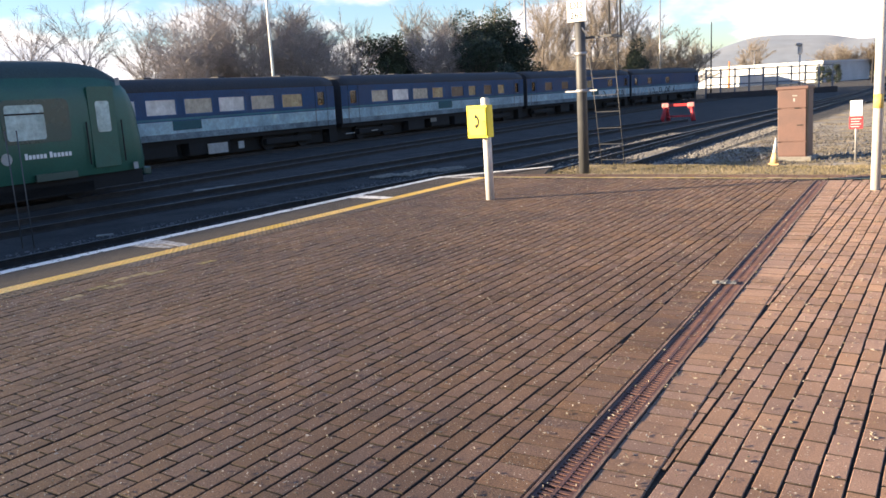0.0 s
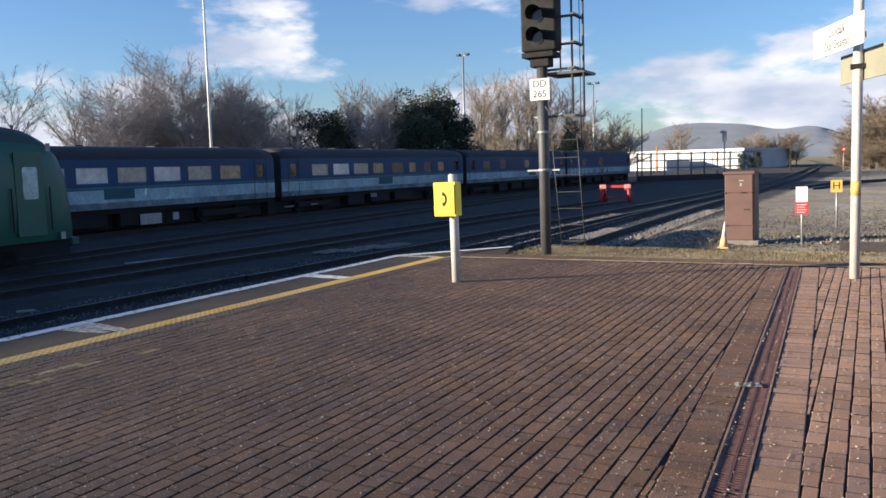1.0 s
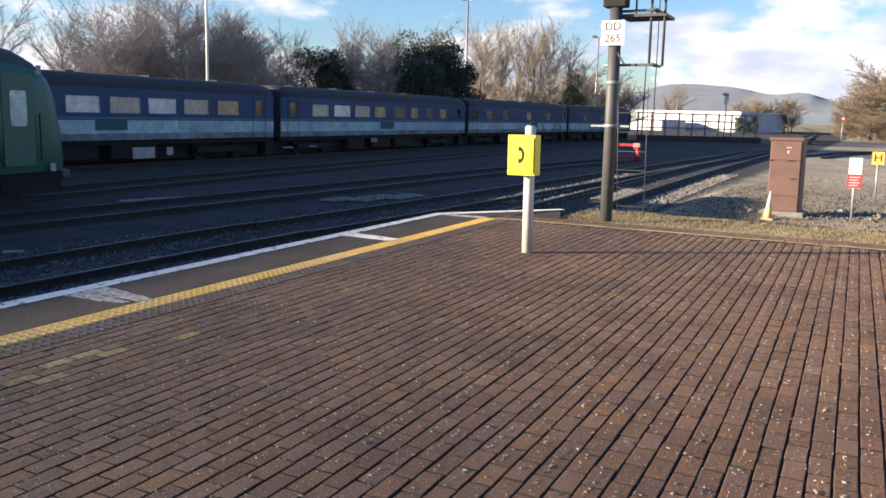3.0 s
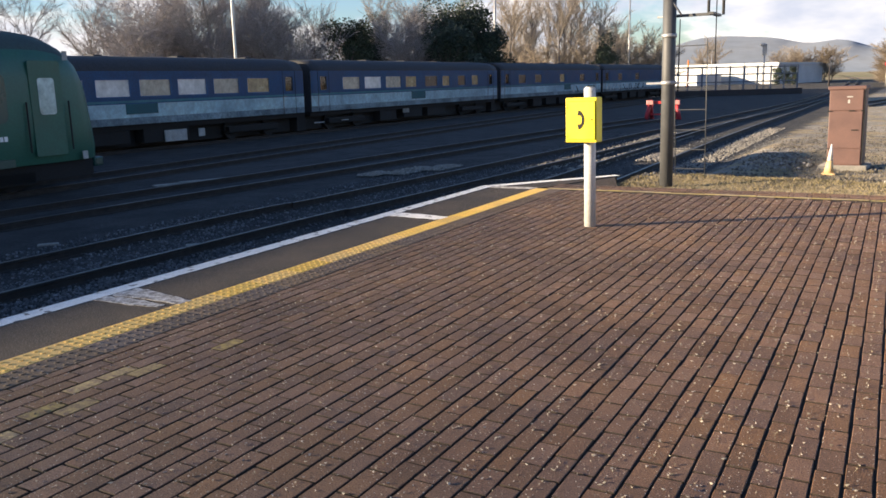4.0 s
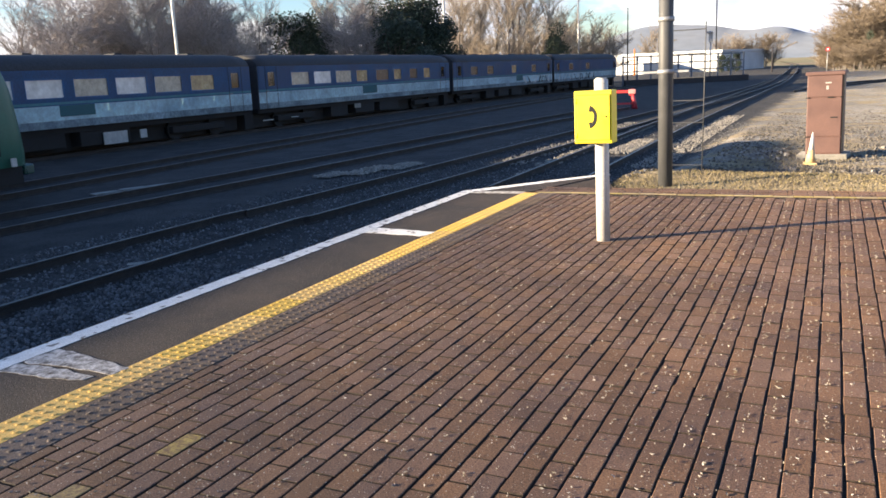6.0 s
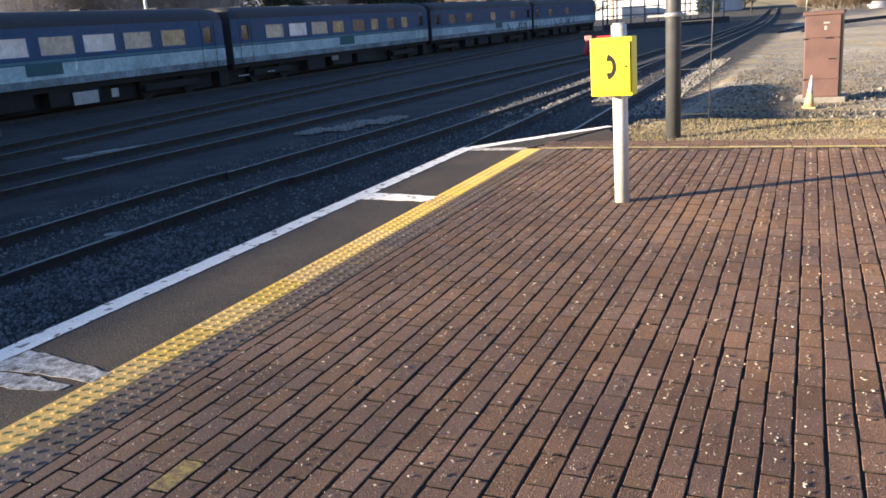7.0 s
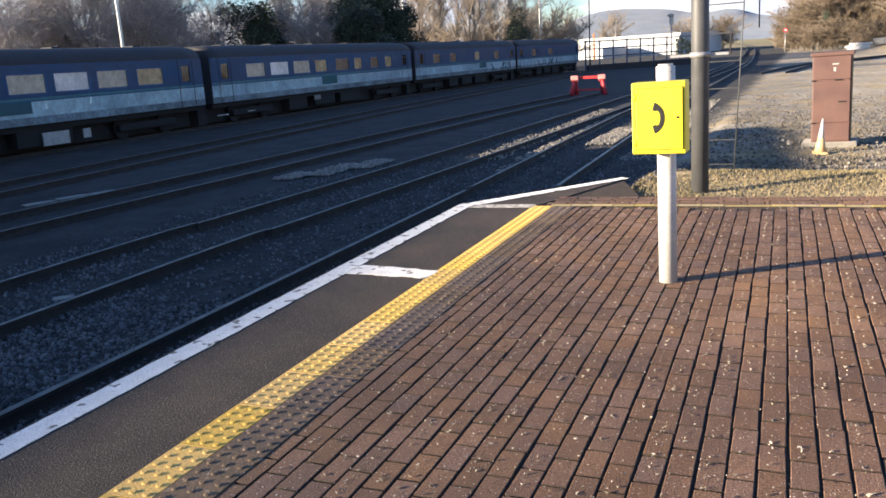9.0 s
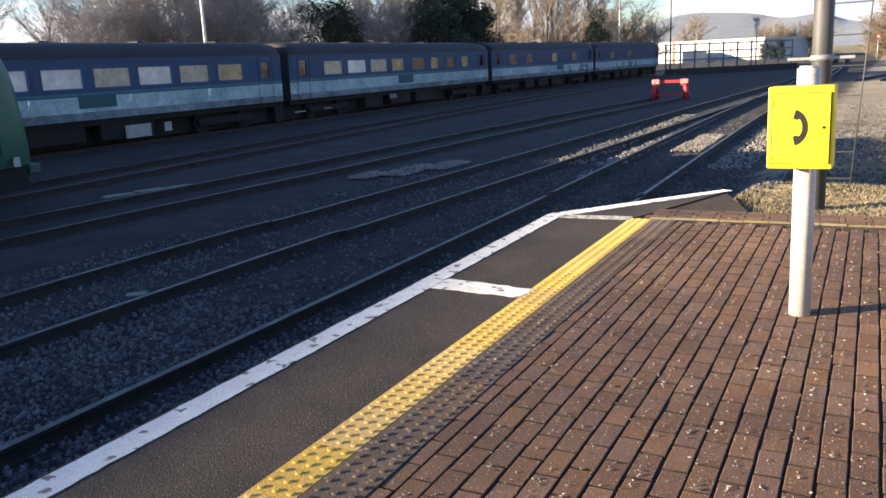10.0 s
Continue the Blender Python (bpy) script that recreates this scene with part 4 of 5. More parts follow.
def station_sign():
    x, y = -0.84, 12.1
    s = empty("station_sign", Matrix.Translation((-0.95, 11.4, 0)) @ Matrix.Rotation(radians(-0.4), 4, "Y") @ Matrix.Scale(0.94, 4))
    part("post", tubed((0, 0, -0.03), (0, 0, 3.9), 0.058, n=20), M_POST, s, "pale grey steel post")
    part("band", tubed((0, 0, 1.04), (0, 0, 1.22), 0.0595, n=20), M_BRICK_YEL, s, "yellow tape band")
    for name, ang, z, off, back in (("sign_board", 0, 3.01, 0, False), ("sign_board", 0, 2.64, 0, True)):
        a, b = (((-1.38, 12.95), (-0.77, 11.45)) if not back else ((-1.05, 12.80), (-0.43, 11.28)))
        m = Matrix.Translation(((a[0] + b[0]) / 2 - x, (a[1] + b[1]) / 2 - y, z)) @ Matrix.Rotation(math.atan2(b[1] - a[1], b[0] - a[0]), 4, "Z")
        b = part(name, boxed(-0.80, 0.80, -0.012, 0.012, -0.185, 0.185, bevel=0.004), M_SIGNB if back else M_SIGNW, s, "cream back of a sign board" if back else "white board reading Dundalk Dun Dealgan")
        b.matrix_local = m
        for u in (-0.5, 0.5):
            part("stiffener", boxed(u - 0.02, u + 0.02, 0.012, 0.04, -0.18, 0.18), M_SIGNB, b)
        if not back:
            face = Matrix.Rotation(radians(90), 4, "X")
            lettering("lettering", "Dundalk", 0.155, M_BLACK, b, Matrix.Translation((0, -0.0135, 0.075)) @ face)
            lettering("lettering", "D\u00fan Dealgan", 0.155, M_BLACK, b, Matrix.Translation((0, -0.0135, -0.085)) @ face)
    for z in (2.62, 3.0):
        part("clamp", boxed(-0.085, 0.085, -0.07, 0.07, z - 0.03, z + 0.03, bevel=0.006), M_BLACK, s)
    return tagged(s, "white station name sign on a pale post on the platform", "station sign")


station_sign()


# ---------------------------------------------------------------- yard things
def cabinet():
    x, y = -3.79, 23.6
    z = ground_z(x, y)
    c = empty("trackside_cabinet", Matrix.Translation((x, y, z)) @ Matrix.Rotation(radians(-1.1), 4, "Y") @ Matrix.Rotation(radians(-6), 4, "Z"))
    part("plinth", boxed(-0.54, 0.50, -0.40, 0.40, -0.15, 0.12, bevel=0.02), M_CONC, c, "pale concrete plinth")
    b = part("body", boxed(-0.365, 0.365, -0.30, 0.30, 0.12, 1.88, bevel=0.012), M_CABINET, c)
    part("lid", boxed(-0.40, 0.40, -0.335, 0.335, 1.86, 1.94, bevel=0.012), M_CABINET, c)
    for z0, z1 in ((0.15, 0.50), (0.52, 1.36), (1.39, 1.85)):
        part("door", boxed(-0.345, 0.345, -0.322, -0.298, z0, z1, bevel=0.008), M_CABINET, b)
    for u, v, w in ((0.20, 0.94, 0.07), (-0.34, 0.51, 0.03), (-0.35, 1.375, 0.03), (0.35, 1.375, 0.03), (0.12, 1.375, 0.06)):
        part("hinge", boxed(u - w, u + w, -0.338, -0.318, v - 0.012, v + 0.012), M_BLACK, b)
    part("plate", boxed(0.01, 0.13, -0.327, -0.321, 1.68, 1.71), M_SLAB, b, "small pale plate")
    part("plate", boxed(0.03, 0.075, -0.327, -0.321, 1.55, 1.63), M_SLAB, b, "small pale plate")
    part("side_rail", boxed(0.366, 0.385, -0.30, -0.24, 0.2, 1.84), M_BLACK, b)
    return tagged(c, "dark brown steel cabinet with three doors on a concrete plinth", "cabinet")


cabinet()


def marker_cone():
    x, y = -4.05, 22.15
    z = ground_z(x, y)
    c = empty("marker_cone", Matrix.Translation((x, y, z)) @ Matrix.Rotation(radians(2), 4, "Y") @ Matrix.Scale(0.92, 4))
    part("base", boxed(-0.15, 0.15, -0.15, 0.15, -0.02, 0.05, bevel=0.015), M_CONE_Y, c)
    part("cone", tubed((0, 0, 0.05), (0, 0, 0.34), 0.115, 0.066, n=20), M_CONE_Y, c, "faded yellow lower half")
    part("cone_top", tubed((0, 0, 0.34), (0, 0, 0.74), 0.066, 0.012, n=20), M_CONE, c, "white upper half")
    return tagged(c, "weathered white and yellow marker cone beside the cabinet", "cone")


marker_cone()


def small_sign(kind, x, y, z_top, name, label):
    z = ground_z(x, y)
    s = empty(name, Matrix.Translation((x, y, z)) @ Matrix.Rotation(radians(-1.1), 4, "Y"))
    h = z_top - z
    part("post", tubed((0, 0.02, -0.1), (0, 0.02, h - 0.03), 0.028, n=10), M_GALV, s)
    if kind == "warning":
        part("panel", boxed(-0.135, 0.135, -0.02, -0.008, h - 0.38, h, bevel=0.003), M_SIGNW, s, "white panel")
        p = part("panel", boxed(-0.155, 0.155, -0.02, -0.008, h - 0.69, h - 0.384, bevel=0.003), M_RED, s, "red panel with white lines")
        for k in range(4):
            part("text_bar", boxed(-0.115, 0.115 - 0.04 * (k % 2), -0.0225, -0.0205, h - 0.455 - 0.062 * k, h - 0.442 - 0.062 * k), M_SIGNW, p)
    else:
        p = part("panel", boxed(-0.165, 0.165, -0.02, -0.006, h - 0.38, h, bevel=0.003), M_TACT_Y, s, "yellow panel with black H")
        lettering("lettering", "H", 0.33, M_BLACK, p, Matrix.Translation((0, -0.0225, h - 0.19)) @ Matrix.Rotation(radians(90), 4, "X"))
    return tagged(s, label, "sign")


small_sign("warning", -2.28, 22.85, 0.70, "warning_sign", "white and red warning sign on a thin post in the yard")
small_sign("H", -1.70, 29.0, 0.69, "stop_board", "yellow board with a black H on a thin post")


def buffer_stop():
    x, y = -15.1, 51.9
    s = empty("buffer_stop", Matrix.Translation((x, y, BED)) @ Matrix.Rotation(radians(7), 4, "Z") @ Matrix.Scale(0.9, 4))
    for u in (-0.85, 0.85):
        bm = B()
        for dy in (-0.35, 0.9):
            tube(bm, (u * (1.0 + 0.25 * (dy < 0)), dy, 0.0), (u, 0.0, 1.22), 0.16, 0.10, n=8)
        box(bm, u - 0.22, u + 0.22, -0.12, 0.1, 0.85, 1.12, bevel=0.03)
        part("frame", bm, M_RED, s)
        part("buffer_pad", boxed(u - 0.24, u + 0.24, -0.28, -0.12, 0.96, 1.26, bevel=0.05), M_CONE_P, s, "worn pinkish pad")
    part("beam", boxed(-0.75, 0.75, -0.10, 0.06, 1.02, 1.20, bevel=0.02), M_REDGLOW, s, "bright red beam")
    part("brace", boxed(-0.9, 0.9, 0.5, 0.6, 0.25, 0.37), M_RED, s)
    return tagged(s, "red steel buffer stop at the end of the siding", "buffer stop")


buffer_stop()


def slab(name, x0, y0, x1, y1, w, label, mat, h=0.07, pieces=1):
    a, b = Vector((x0, y0)), Vector((x1, y1))
    rnd = random.Random(int(abs(x0 * 100)))
    for k in range(pieces):
        p, q = a.lerp(b, k / pieces), a.lerp(b, (k + 0.93) / pieces)
        ln = (q - p).length
        bm = boxed(0, ln, -w / 2, w / 2, -0.05, h + rnd.uniform(-0.02, 0.02), bevel=0.012)
        o = obj(name, bm, mat)
        o.matrix_world = Matrix.Translation((p.x, p.y, ground_z(p.x, p.y))) @ Matrix.Rotation(math.atan2(b.y - a.y, b.x - a.x) + rnd.uniform(-0.03, 0.03), 4, "Z") @ Matrix.Rotation(rnd.uniform(-0.02, 0.02), 4, "X")
        tagged(o, label, "slab", "pale slabs between the sidings" if pieces > 1 else "")


# Pale slabs standing in for streaks of sunlight on the ground between sidings.
slab("concrete_slab", -19.9, 17.3, -18.75, 20.7, 0.30, "pale concrete slab standing in for a sunlit streak between the sidings", M_CONC, 0.03, pieces=5)
slab("concrete_slab", -17.5, 19.2, -17.1, 21.7, 0.22, "pale concrete slab standing in for a sunlit streak between the sidings", M_CONC, 0.03, pieces=3)
slab("concrete_block", -12.92, 11.62, -12.72, 11.8, 0.16, "small pale concrete block between the rails", M_CONC, 0.035)
slab("concrete_block", -15.35, 10.65, -15.12, 10.92, 0.16, "small pale concrete block beside the siding", M_CONC, 0.035)
# Low solid bar set where a dark strip crosses the yard.
slab("old_timber", -1.4, 22.15, 3.6, 21.9, 0.26, "long dark bar lying in the yard", M_WALLDARK, 0.22)


def beam_pile():
    x, y = 8.2, 140.0
    z = ground_z(x, y)
    rnd = random.Random(17)
    for k in range(14):
        row = k // 6
        o = obj("concrete_beam", boxed(-1.5, 1.5, -0.16, 0.16, 0, 0.30, bevel=0.02), M_SLAB if k % 3 else M_CONE)
        u = (k % 3) * 3.3 - 3.2
        xx = x + u + rnd.uniform(-0.3, 0.3)
        o.matrix_world = Matrix.Translation((xx, y + (k % 6 // 3) * 0.8, ground_z(xx, y) + row * 0.31)) @ Matrix.Rotation(rnd.uniform(-0.08, 0.08), 4, "Z")
        tagged(o, "pale concrete beam stacked in the far yard", "beam", "stacked concrete beams")


beam_pile()


def lamp_mast(x, y, top, r, name, label, heads=0, mat=None):
    z = ground_z(x, y)
    s = empty(name, Matrix.Translation((x, y, z)))
    h = 1.45 + (top - 1.5) * 1.12 + tip(x, y) - z
    part("pole", tubed((0, 0, -0.1), (0, 0, h), r, r * 0.55, n=12), mat or M_GALV, s)
    if heads:
        part("arm", boxed(-0.6, 0.6, -0.04, 0.04, h - 0.06, h + 0.02), M_GALV, s)
        for u in (-0.5, 0.5):
            part("lamp", boxed(u - 0.25, u + 0.25, -0.3, 0.15, h - 0.02, h + 0.2, bevel=0.05), M_MAST, s)
    return tagged(s, label, "mast")


def bearing(deg, d):
    """The place about d metres from the walk at deg clockwise of +y."""
    v = Matrix.Rotation(radians(1.0), 2) @ Vector((2.1 + d * math.sin(radians(deg)), d * math.cos(radians(deg)) - 2.0)) * 1.12
    return v.x - 3.0, v.y + 2.5


def tip(x, y):
    """How far the level line of the country lies above the platform's plane at (x, y)."""
    return -0.013 * (x + 3.0) - 0.0026 * (y - 2.5)


lamp_mast(*bearing(-42.0, 44), 12.4, 0.085, "light_mast", "tall white slender lighting mast behind the coaches", mat=M_SIGNW)
lamp_mast(*bearing(-24.9, 78), 11.4, 0.16, "light_mast", "tall grey floodlight mast behind the coaches", 1)
lamp_mast(*bearing(-16.1, 90), 9.6, 0.12, "light_mast", "grey floodlight mast behind the siding", 1)
lamp_mast(*bearing(-12.9, 96), 7.3, 0.10, "pole", "dark wooden pole at the end of the coaches", mat=M_BLACK)
lamp_mast(*bearing(-10.4, 190), 6.4, 0.14, "light_mast", "distant street lamp near the warehouse", 1)
lamp_mast(*bearing(-3.6, 150), 3.5, 0.16, "pole", "dark timber pole beside the line", mat=M_WALLDARK)
lamp_mast(*bearing(-11.9, 170), 4.2, 0.25, "pole", "orange painted pipe near the warehouse", mat=M_ORANGE)


def far_signal(x, y, top, red=False):
    z = ground_z(x, y)
    s = empty("railway_signal", Matrix.Translation((x, y, z)))
    h = 1.45 + (top - 1.5) * 1.12 + tip(x, y) - z
    part("mast", tubed((0, 0, -0.1), (0, 0, h - 0.8), 0.09, n=12), M_GALV, s)
    if red:
        part("disc", tubed((0, -0.08, h - 0.3), (0, -0.02, h - 0.3), 0.36, n=20), M_RED, s, "red disc")
        part("disc_centre", tubed((0, -0.10, h - 0.3), (0, -0.081, h - 0.3), 0.14, n=16), M_SIGNW, s)
    else:
        part("signal_head", boxed(-0.28, 0.28, -0.2, 0.15, h - 1.5, h - 0.1, bevel=0.04), M_GALV, s, "grey signal head")
        part("hood", boxed(-0.55, 0.1, -0.6, 0.1, h - 0.35, h, bevel=0.08), M_GALV, s)
    return tagged(s, "far railway signal with a red disc" if red else "grey colour light signal beyond the turnout", "railway signal")


far_signal(*bearing(-7.62, 110), 5.05)
far_signal(*bearing(-0.55, 140), 3.0, True)


def warehouse():
    x0, y0 = bearing(-13.9, 205)
    x1, y1 = bearing(-6.4, 190)
    w = empty("warehouse", Matrix.Translation((x0, y0, BED)) @ Matrix.Rotation(math.atan2(y1 - y0, x1 - x0), 4, "Z"))
    L = math.hypot(x1 - x0, y1 - y0)
    part("wall", boxed(0, L, 0, 24, 0, 4.5), M_WARE, w, "white clad wall")
    bm = B()
    box(bm, -0.3, L + 0.3, -0.3, 24.3, 4.5, 4.95)
    part("roof", bm, M_WARE_G, w)
    for k in range(9):
        part("panel", boxed(L * k / 9 + 0.15, L * (k + 1) / 9 - 0.15, -0.10, 0, 0.4, 4.0), M_WARE, w)
    part("annex", boxed(L * 0.25, L * 0.62, -14, -3, 0, 2.6), M_WARE_G, w, "grey lower annex")
    return tagged(w, "long low white industrial warehouse beyond the railway", "warehouse")


warehouse()


def fence():
    f = empty("railing_fence", Matrix.Translation((-26.6, 103.0, BED)))
    a, b = Vector((0, 0, 0)), Vector((12.5, 12.0, 0))
    for k in range(10):
        p = a.lerp(b, k / 9)
        part("post", boxed(p.x - 0.09, p.x + 0.09, p.y - 0.09, p.y + 0.09, 0, 3.5), M_FENCE, f)
    d = (b - a).normalized()
    for z in (1.6, 2.5, 3.35):
        bm = tubed(a + Vector((0, 0, z)), b + Vector((0, 0, z)), 0.07, n=6)
        part("rail", bm, M_FENCE, f)
    return tagged(f, "blue-grey steel railing fence past the last coach", "fence")


fence()


def dark_wall():
    bm = boxed(-0.2, 0.2, 0, 17.5, 0, 0.7, bevel=0.03)
    w = obj("retaining_wall", bm, M_WALLDARK)
    w.matrix_world = Matrix.Translation((-26.0, 101.2, BED)) @ Matrix.Rotation(radians(-46), 4, "Z")
    tagged(w, "low dark retaining wall below the fence", "wall")


dark_wall()


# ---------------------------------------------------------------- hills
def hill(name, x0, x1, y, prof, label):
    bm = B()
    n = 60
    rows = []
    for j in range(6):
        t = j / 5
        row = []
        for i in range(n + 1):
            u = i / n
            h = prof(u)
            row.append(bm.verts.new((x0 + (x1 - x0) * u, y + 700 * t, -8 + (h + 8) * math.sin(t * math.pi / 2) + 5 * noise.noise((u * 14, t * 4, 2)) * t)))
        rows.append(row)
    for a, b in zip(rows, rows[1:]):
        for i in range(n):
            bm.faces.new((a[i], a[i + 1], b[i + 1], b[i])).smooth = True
    tagged(obj(name, bm, M_HILL_HAZE), label, "hill", kind="structure")


def plateau(u, a, b, soft):
    return smooth01(a - soft, a + soft, u) * (1 - smooth01(b - soft, b + soft, u))


def skyline(u):
    x = -1500 + 2200 * u
    return 62 + 16 * smooth01(-1400, -800, x) + 64 * plateau(x, -720, -372, 150) * (1 - 0.0004 * (x + 640)) + 20 * plateau(x, -420, -98, 85) + 14 * plateau(x, -240, -100, 70) - 14 * smooth01(-100, 400, x)


hill("backdrop_hill", -1532, 668, 2600, skyline, "distant hills under cloud, blue haze put into their colour")

# ---------------------------------------------------------------- trees
def tree_meshes(seed, height, spread, levels, twig_mat, slender=False, fine=0.011, low=False, sprays=9, twig_len=0.8):
    """Trunk with limbs, and the crown of fine branches, as two meshes."""
    rnd = random.Random(seed)
    tv, tf, cv, cf = [], [], [], []

    def limb(verts, faces, a, b, r0, r1, n):
        d = (b - a)
        if d.length < 1e-5:
            return
        d.normalize()
        u = d.orthogonal().normalized()
        w = d.cross(u)
        k = len(verts)
        for c, r in ((a, r0), (b, r1)):
            for q in range(n):
                verts.append(tuple(c + (u * math.cos(q * math.tau / n) + w * math.sin(q * math.tau / n)) * r))
        for q in range(n):
            faces.append((k + q, k + (q + 1) % n, k + n + (q + 1) % n, k + n + q))

    def grow(a, d, length, r, level):
        steps = (4, 4, 3, 2)[level]
        p = a
        for s in range(steps):
            d = (d + Vector((rnd.uniform(-1, 1), rnd.uniform(-1, 1), rnd.uniform(-0.4, 0.6))) * (0.20 if level else 0.07)).normalized()
            q = p + d * length / steps
            r1 = max(r * (0.78 if level else 0.80), 0.006)
            if level < 2:
                limb(tv, tf, p, q, r, r1, 6 if level == 0 else 4)
            else:
                limb(cv, cf, p, q, r, r1, 3)
            if level == levels:
                # sprays of fine twigs
                for _ in range(sprays):
                    t = p.lerp(q, rnd.uniform(0.1, 1))
                    e = (d + Vector((rnd.uniform(-1, 1), rnd.uniform(-1, 1), rnd.uniform(-0.7, 0.8))) * 0.9).normalized()
                    u = e.orthogonal().normalized()
                    u = (Matrix.Rotation(rnd.uniform(0, 3.14), 3, e) @ u) * fine
                    k = len(cv)
                    ln = rnd.uniform(0.35, 0.95) * twig_len
                    cv.extend((tuple(t + u), tuple(t - u), tuple(t + e * ln)))
                    cf.append((k, k + 1, k + 2))
            elif level > 0 or s >= 1 or slender or low:
                for _ in range((3, 3, 3)[level]):
                    axis = Vector((rnd.uniform(-1, 1), rnd.uniform(-1, 1), rnd.uniform(-0.35, 0.45))).normalized()
                    tilt = 0.45 if slender else 0.85 * spread
                    nd = (d + axis * tilt).normalized()
                    grow(p.lerp(q, rnd.uniform(0.3, 1)), nd, length * rnd.uniform(0.42, 0.68) * (0.75 if slender and level == 0 else 1), max(r1 * 0.55, 0.012), level + 1)
            p, r = q, r1

    grow(Vector((0, 0, -0.15)), Vector((0, 0, 1)), height * 0.72, height * 0.013 + 0.02, 0)
    zmax = max(v[2] for v in cv)
    k = height / zmax
    out = []
    for nm, vs, fs, mt in (("trunk", tv, tf, M_BARK), ("crown", cv, cf, twig_mat)):
        me = bpy.data.meshes.new(nm)
        me.from_pydata([(x * k, y * k, z * k) for x, y, z in vs], [], fs)
        me.materials.append(mt)
        out.append(me)
    return out


def bare_tree(name, meshes, label):
    t = empty(name)
    for me in meshes:
        o = new(me.name.split(".")[0], me)
        o.parent = t
    return tagged(t, label, "tree", "bare trees behind the railway")


def evergreen_meshes(seed, height, width, leaves):
    rnd = random.Random(seed)
    verts, faces = [], []
    lobes = []
    for _ in range(16):
        z = rnd.uniform(0.12, 0.95)
        w = width * (1 - 0.6 * max(z - 0.45, 0) / 0.55)
        a = rnd.uniform(0, 6.28)
        rr = w * rnd.uniform(0.1, 0.8)
        lobes.append((Vector((rr * math.cos(a), rr * math.sin(a), z * height)), rnd.uniform(0.24, 0.42) * width))
    for _ in range(leaves):
        c, r = rnd.choice(lobes)
        d = Vector((rnd.gauss(0, 1), rnd.gauss(0, 1), rnd.gauss(0, 1))).normalized()
        p = c + d * r * rnd.uniform(0.55, 1.12)
        s = rnd.uniform(0.05, 0.13)
        u = Vector((rnd.gauss(0, 1), rnd.gauss(0, 1), rnd.gauss(0, 1))).normalized()
        w = u.orthogonal().normalized()
        k = len(verts)
        verts += [tuple(p + u * s), tuple(p + w * s * 0.6), tuple(p - u * s), tuple(p - w * s * 0.6)]
        faces.append((k, k + 1, k + 2, k + 3))
    me = bpy.data.meshes.new("crown")
    me.from_pydata(verts, [], faces)
    me.materials.append(M_LEAF)
    bm = B()
    tube(bm, (0, 0, -0.15), (0, 0, height * 0.7), 0.2, 0.05, n=8)
    for c, r in lobes[:8]:
        tube(bm, (0, 0, c.z * 0.5), tuple(c), 0.07, 0.02, n=5)
    mt = bpy.data.meshes.new("trunk")
    bm.to_mesh(mt)
    bm.free()
    mt.materials.append(M_BARK)
    return [mt, me]


